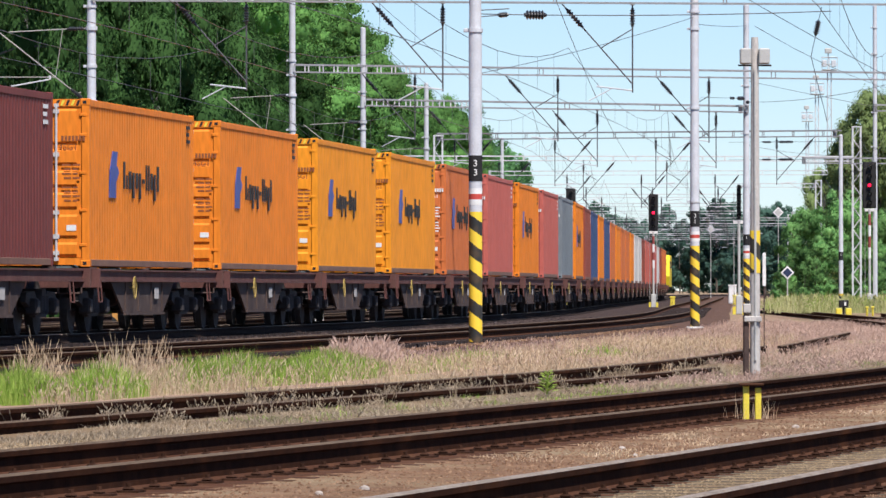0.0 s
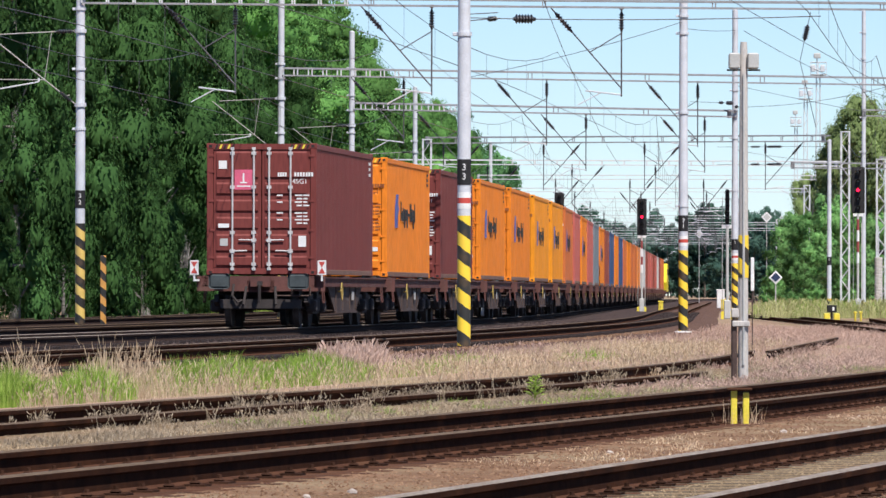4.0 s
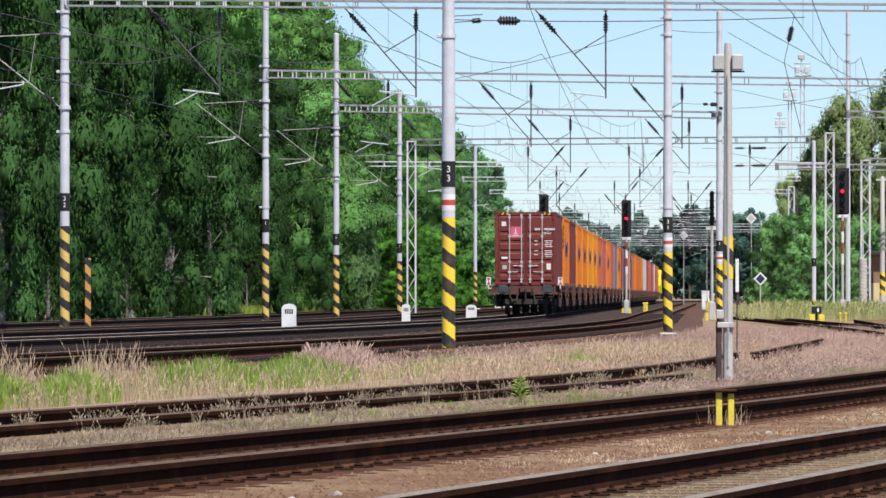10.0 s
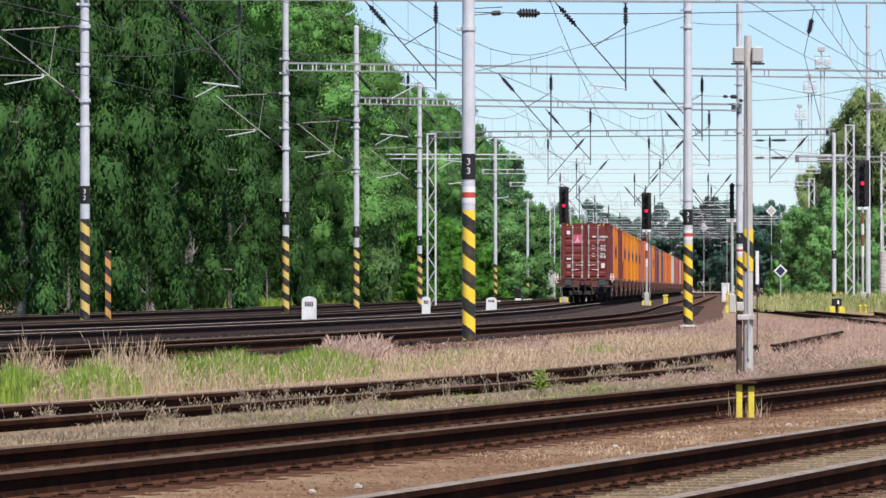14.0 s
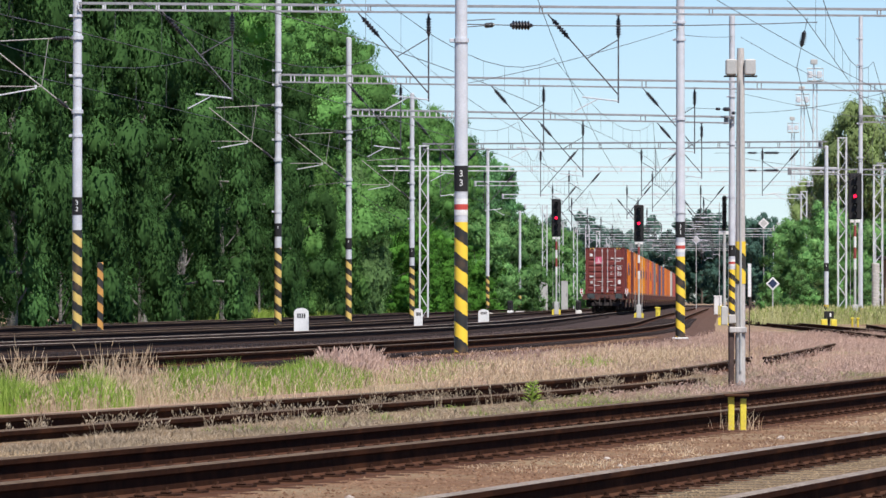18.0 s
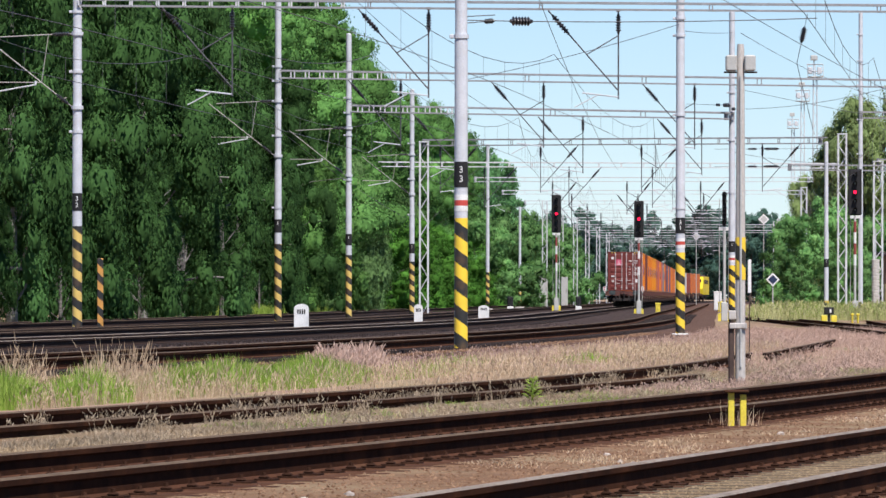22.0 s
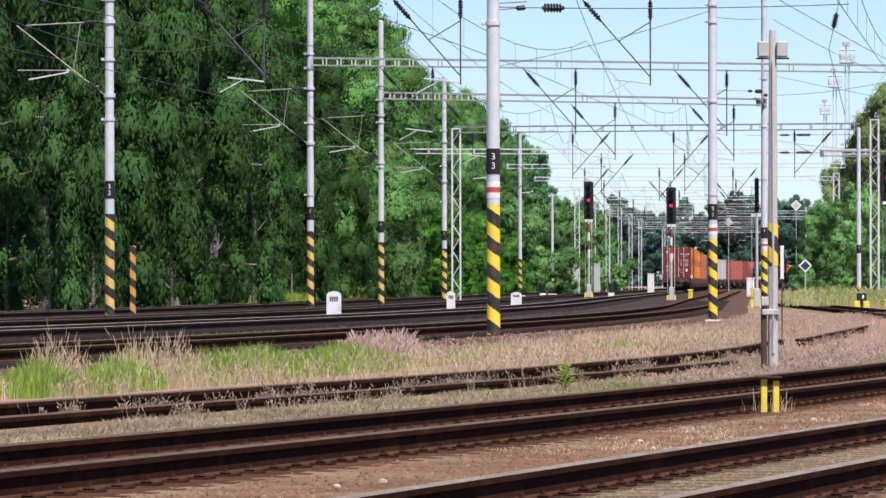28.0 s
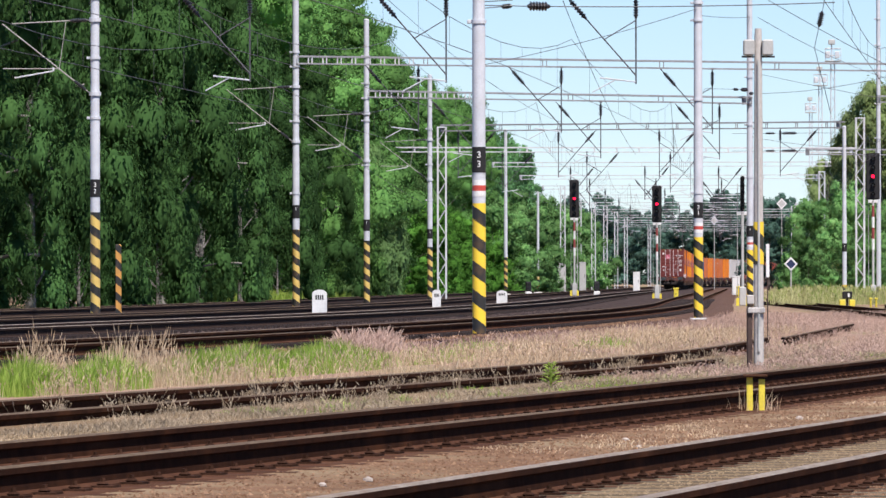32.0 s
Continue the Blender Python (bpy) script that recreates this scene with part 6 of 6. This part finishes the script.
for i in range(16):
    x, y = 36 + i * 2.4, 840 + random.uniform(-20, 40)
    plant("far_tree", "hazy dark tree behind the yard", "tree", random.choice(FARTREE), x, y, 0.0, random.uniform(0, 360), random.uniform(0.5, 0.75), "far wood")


# ---- grass and weeds ----
def blades(name, label, rng, spots, count, tall, wide, m, ears=False, lean=0.25):
    """Tapered blades scattered over elliptical spots (x, y, z, rx, ry)."""
    s = np.array(spots)
    area = s[:, 3] * s[:, 4]
    pick = rng.choice(len(s), count, p=area / area.sum())
    ang, rr = rng.uniform(0, 2 * math.pi, count), np.sqrt(rng.uniform(0, 1, count))
    x = s[pick, 0] + np.cos(ang) * rr * s[pick, 3]
    y = s[pick, 1] + np.sin(ang) * rr * s[pick, 4]
    z = s[pick, 2]
    h = tall * rng.uniform(0.45, 1.15, count) * (1.15 - 0.6 * rr)
    lx, ly = rng.normal(0, lean, count) * h, rng.normal(0, lean, count) * h
    w = wide * rng.uniform(0.6, 1.3, count) / 2
    t = rng.uniform(-0.6, 0.6, count)
    ax, ay = np.cos(t) * w, np.sin(t) * w
    o = np.zeros(count)
    base = np.stack([x, y, z], 1)
    mid = base + np.stack([lx * 0.35, ly * 0.35, h * 0.6], 1)
    tip = base + np.stack([lx, ly, h], 1)
    side = np.stack([ax, ay, o], 1)
    k = 0.75 if not ears else 0.5
    v = np.stack([base - side, base + side, mid + side * k, tip, mid - side * k], 1)
    faces = [tuple(range(5 * i, 5 * i + 5)) for i in range(count)]
    v = v.reshape(-1, 3)
    if ears:
        e0, e1 = tip - np.stack([lx * 0.25, ly * 0.25, h * 0.22], 1), tip
        es = side * 1.9
        q = np.stack([e0, (e0 + e1) / 2 + es, e1, (e0 + e1) / 2 - es], 1).reshape(-1, 3)
        n0 = len(v)
        v = np.concatenate([v, q])
        faces += [tuple(n0 + 4 * i + j for j in range(4)) for i in range(count)]
    me = bpy.data.meshes.new(name)
    me.from_pydata(v.tolist(), [], faces)
    me.materials.append(m)
    return tagged(new(name, me), label, "grass", kind="stuff")


def strip(rng, track, lo, hi, u0, u1, n, r, z, bend=0.0):
    out = []
    for _ in range(n):
        d, u = rng.uniform(lo, hi), rng.uniform(u0, u1)
        p = track.at(d, u)
        out.append((p.x, p.y, z, r * rng.uniform(0.5, 1.4), r * rng.uniform(0.8, 2.4)))
    return out


rng = np.random.default_rng(7)
GZ = -0.36
# the strip between the siding and the main tracks
blades("dry_grass", "pale dry grass between the tracks", rng, strip(rng, T3, 66, 90, -6.4, -3.4, 40, 0.35, GZ) + strip(rng, T3, 72, 92, -2.2, -1.1, 24, 0.3, GZ) + strip(rng, T3, 92, 150, -5.4, -1.1, 110, 0.5, GZ), 17000, 0.30, 0.007, G_TAN, True)
blades("green_grass", "fresh green grass between the tracks", rng, [(-2.9, 88, GZ, 0.8, 5), (-1.9, 92, GZ, 0.8, 6), (-3.3, 84, GZ, 0.5, 3), (-4.1, 78, GZ, 0.5, 3), (-4.9, 76, GZ, 0.4, 3)], 22500, 0.42, 0.010, G_GREEN)
blades("low_green_grass", "thin green grass among pinkish grass", rng, [(2.3, 119, GZ, 0.7, 6), (0.1, 112, GZ, 0.8, 5), (-0.6, 100, GZ, 0.7, 5)], 1500, 0.30, 0.010, G_GREEN)
blades("tall_dry_grass", "tall pale seeding grass between the tracks", rng, [(-3.75, 82, GZ, 0.42, 2), (-4.95, 80, GZ, 0.35, 2), (-4.0, 79, GZ, 0.3, 2)], 1100, 0.64, 0.005, G_TAN, True, 0.2)
blades("flowering_grass", "pinkish flowering grass beyond the siding", rng, strip(rng, T3, 100, 240, -5.5, 3.5, 300, 0.9, GZ) + strip(rng, T3, 96, 150, -7.6, -4.5, 90, 0.6, GZ), 48000, 0.22, 0.009, G_PINK, True)
blades("pink_grass", "dense pinkish grass near a mast", rng, [(-1.8, 104, GZ, 0.45, 3), (-1.4, 106, GZ, 0.4, 4)], 3600, 0.46, 0.010, G_PINK, True)
blades("verge_grass", "dry grass on the rise beyond the sidings", rng, strip(rng, T5, 306, 430, 9.8, 24, 170, 1.5, -0.2), 17000, 0.78, 0.022, G_VERGE, True)
blades("verge_green_grass", "green grass on the rise beyond the sidings", rng, strip(rng, T5, 310, 445, 10, 26, 130, 1.5, -0.15), 17000, 0.75, 0.026, G_GREEN)
blades("wood_edge_grass", "green grass at the foot of the wood", rng, strip(rng, T5, 310, 430, -15.0, -13.0, 80, 1.2, -0.1), 8000, 0.6, 0.03, G_GREEN)
blades("siding_weeds", "dry weeds along the overgrown siding", rng, strip(rng, T3, 46, 104, 0.9, 2.1, 190, 0.35, -0.235), 26000, 0.075, 0.006, G_WEED, False, 0.6)
blades("rail_weeds", "dry stalks between the rails of the siding", rng, strip(rng, T3, 56, 100, -0.6, 1.1, 60, 0.14, -0.255), 2600, 0.15, 0.006, G_WEED, True, 0.4)
blades("siding_flowering_grass", "low pinkish grass over the end of the siding", rng, strip(rng, T3, 76, 124, 0.9, 2.1, 90, 0.32, -0.25), 9000, 0.13, 0.007, G_PINK, True, 0.4)
blades("siding_green_weeds", "green weeds along the overgrown siding", rng, strip(rng, T3, 56, 100, 0.9, 2.1, 40, 0.3, -0.235), 1600, 0.07, 0.010, G_GREEN, False, 0.5)
blades("ballast_weeds", "short dry weeds beside the nearest tracks", rng, strip(rng, T2, 46, 90, 1.3, 2.1, 60, 0.25, -0.30), 4000, 0.05, 0.007, G_TAN, False, 0.6)
blades("pale_stalks", "pale stalks among the green grass", rng, [(-2.9, 86, GZ, 0.9, 5), (-1.6, 88, GZ, 0.8, 5), (-4.3, 78, GZ, 0.7, 3), (-3.3, 78, GZ, 0.8, 3)], 2200, 0.40, 0.005, G_TAN, True, 0.3)
blades("gravel_weeds", "sparse low weeds on the gravel between sidings", rng, strip(rng, T2, 40, 100, -2.4, -1.1, 120, 0.35, -0.30), 13000, 0.06, 0.006, G_WEED, False, 0.6)
blades("siding_stalks", "thin dry stalks leaning over the siding rail", rng, strip(rng, T3, 52, 104, 0.55, 1.05, 70, 0.10, -0.25), 620, 0.27, 0.006, G_WEED, True, 0.35)
blades("rail_side_tufts", "low greenish tufts between the sidings", rng, strip(rng, T3, 54, 100, 1.0, 2.0, 22, 0.16, -0.24), 550, 0.11, 0.008, G_VERGE, False, 0.5)
blades("stake_weeds", "dry stalks round the yellow stakes", rng, [(2.46, 61.0, -0.37, 0.32, 0.8)], 60, 0.32, 0.005, G_TAN, False, 0.25)


def broad_weed(x, y, z, h, n, label):
    th = thing("leafy_weed", label, "weed", (x, y, z))
    part("stem", Shape().tube((0, 0, 0), (0.01, 0, h), 0.012, 0.006, 6), G_GREEN, th)
    for i in range(n):
        a, f = i * 2.4, 0.12 + 0.86 * i / n
        ln = h * 0.52 * (1.05 - 0.55 * f)
        o = Vector((0, 0, h * f))
        w = Vector((math.cos(a), math.sin(a), 0.55))
        s = Vector((-math.sin(a), math.cos(a), 0)) * ln * 0.16
        mid, tip = o + w * ln * 0.55, o + w * ln + Vector((0, 0, -0.15 * ln))
        part("leaf", Shape().add([o, mid + s, tip, mid - s, mid + Vector((0, 0, 0.012))], [(0, 1, 4), (1, 2, 4), (2, 3, 4), (3, 0, 4)]), G_GREEN, th)
    return th


broad_weed(0.777, 70.0, -0.235, 0.26, 30, "lush green weed beside the overgrown siding")
broad_weed(-2.05, 98, -0.36, 0.30, 16, "green leafy weed at the grass strip's edge")


# loose stones
def pebble(seed, r):
    rg = np.random.default_rng(seed)
    sh = Shape().lathe([(r * 0.55, -r * 0.5), (r, -r * 0.1), (r * 0.85, r * 0.35), (r * 0.3, r * 0.6)], n=7)
    sh.v = [tuple(np.array(p) * rg.uniform(0.8, 1.2, 3)) for p in sh.v]
    return sh.mesh("stone", M_STONE)


PEB = [pebble(i, 0.035) for i in range(4)]
for i in range(26):
    tr, u0, u1 = ((T1, -3.2, -1.4), (T2, 1.5, 3.0))[i % 2]
    p = tr.at(random.uniform(38, 75), random.uniform(u0, u1))
    low = -0.325 if tr is T1 else -0.285
    st = new("stone", PEB[i % 4])
    st.matrix_basis = Matrix.Translation((p.x, p.y, low)) @ pose(0, 0, 0, 0, 0, random.uniform(0, 360)) @ Matrix.Diagonal((*[random.uniform(0.4, 1.0)] * 3, 1))
    tagged(st, "small pale loose stone on the gravel", "stone", "loose stones")


# loose gravel that stands up from the beds
def gravel(name, label, track, lo, hi, u0, u1, count, size, z, m, seed, clear=()):
    rg = np.random.default_rng(seed)
    d = lo + (hi - lo) * rg.uniform(0, 1, count) ** 1.15
    u = rg.uniform(u0, u1, count)
    keep = np.ones(count, bool)
    for a, b in clear:
        keep &= ~((u > a) & (u < b))
    d, u = d[keep], u[keep]
    n = len(d)
    base = np.array([tuple(track.at(float(p), float(q), z)) for p, q in zip(d, u)])
    r = size * rg.uniform(0.4, 1.3, n)
    dirs = np.array([(1, 0, 0), (0, 1, 0), (-1, 0, 0), (0, -1, 0), (0, 0, 0.8), (0, 0, -0.5)], float)
    v = base[:, None, :] + dirs[None] * r[:, None, None] * rg.uniform(0.55, 1.25, (n, 6, 1)) + rg.normal(0, 0.12, (n, 6, 3)) * r[:, None, None]
    tri = ((0, 1, 4), (1, 2, 4), (2, 3, 4), (3, 0, 4))
    faces = [tuple(6 * i + k for k in t) for i in range(n) for t in tri]
    me = bpy.data.meshes.new(name)
    me.from_pydata(v.reshape(-1, 3).tolist(), [], faces)
    me.materials.append(m)
    tagged(new(name, me), label, "gravel", kind="stuff")


gravel("rusty_gravel", "rusty brown gravel between two tracks", T1, 30, 90, -3.0, -0.85, 42000, 0.010, -0.326, S_RUST, 1)
gravel("shoulder_gravel", "rusty gravel along the track shoulder", T1, 30, 90, 0.85, 2.4, 22000, 0.011, -0.323, S_RUST, 2)
gravel("grey_gravel", "grey gravel between the rails", T1, 30, 80, -0.50, 0.50, 14000, 0.011, -0.321, S_GREY, 3)
gravel("rusty_gravel", "rusty brown gravel around a dull track", T2, 34, 110, -2.2, 2.3, 40000, 0.012, -0.283, S_RUST, 4, ((-1.08, 1.1),))
gravel("grey_gravel", "grey-brown gravel between the sidings", T3, 40, 104, 0.85, 2.8, 34000, 0.011, -0.222, S_GREY, 5)
gravel("grey_gravel", "grey-brown gravel along the overgrown siding", T3, 50, 100, -0.62, 0.62, 6000, 0.013, -0.256, S_GREY, 6)
gravel("dark_gravel", "dark stained ballast stones of the main tracks", T5, 85, 240, -6.5, 3.2, 18000, 0.03, -0.10, S_DARK, 7)
gravel("dark_gravel", "dark stained ballast stones beside the main tracks", T5, 85, 240, 1.5, 3.6, 5000, 0.03, -0.20, S_DARK, 8)
gravel("rusty_ballast", "rusty ballast stones beside the main tracks", T5, 85, 200, 3.2, 6.6, 12000, 0.026, -0.20, S_RUST, 9)


motions()
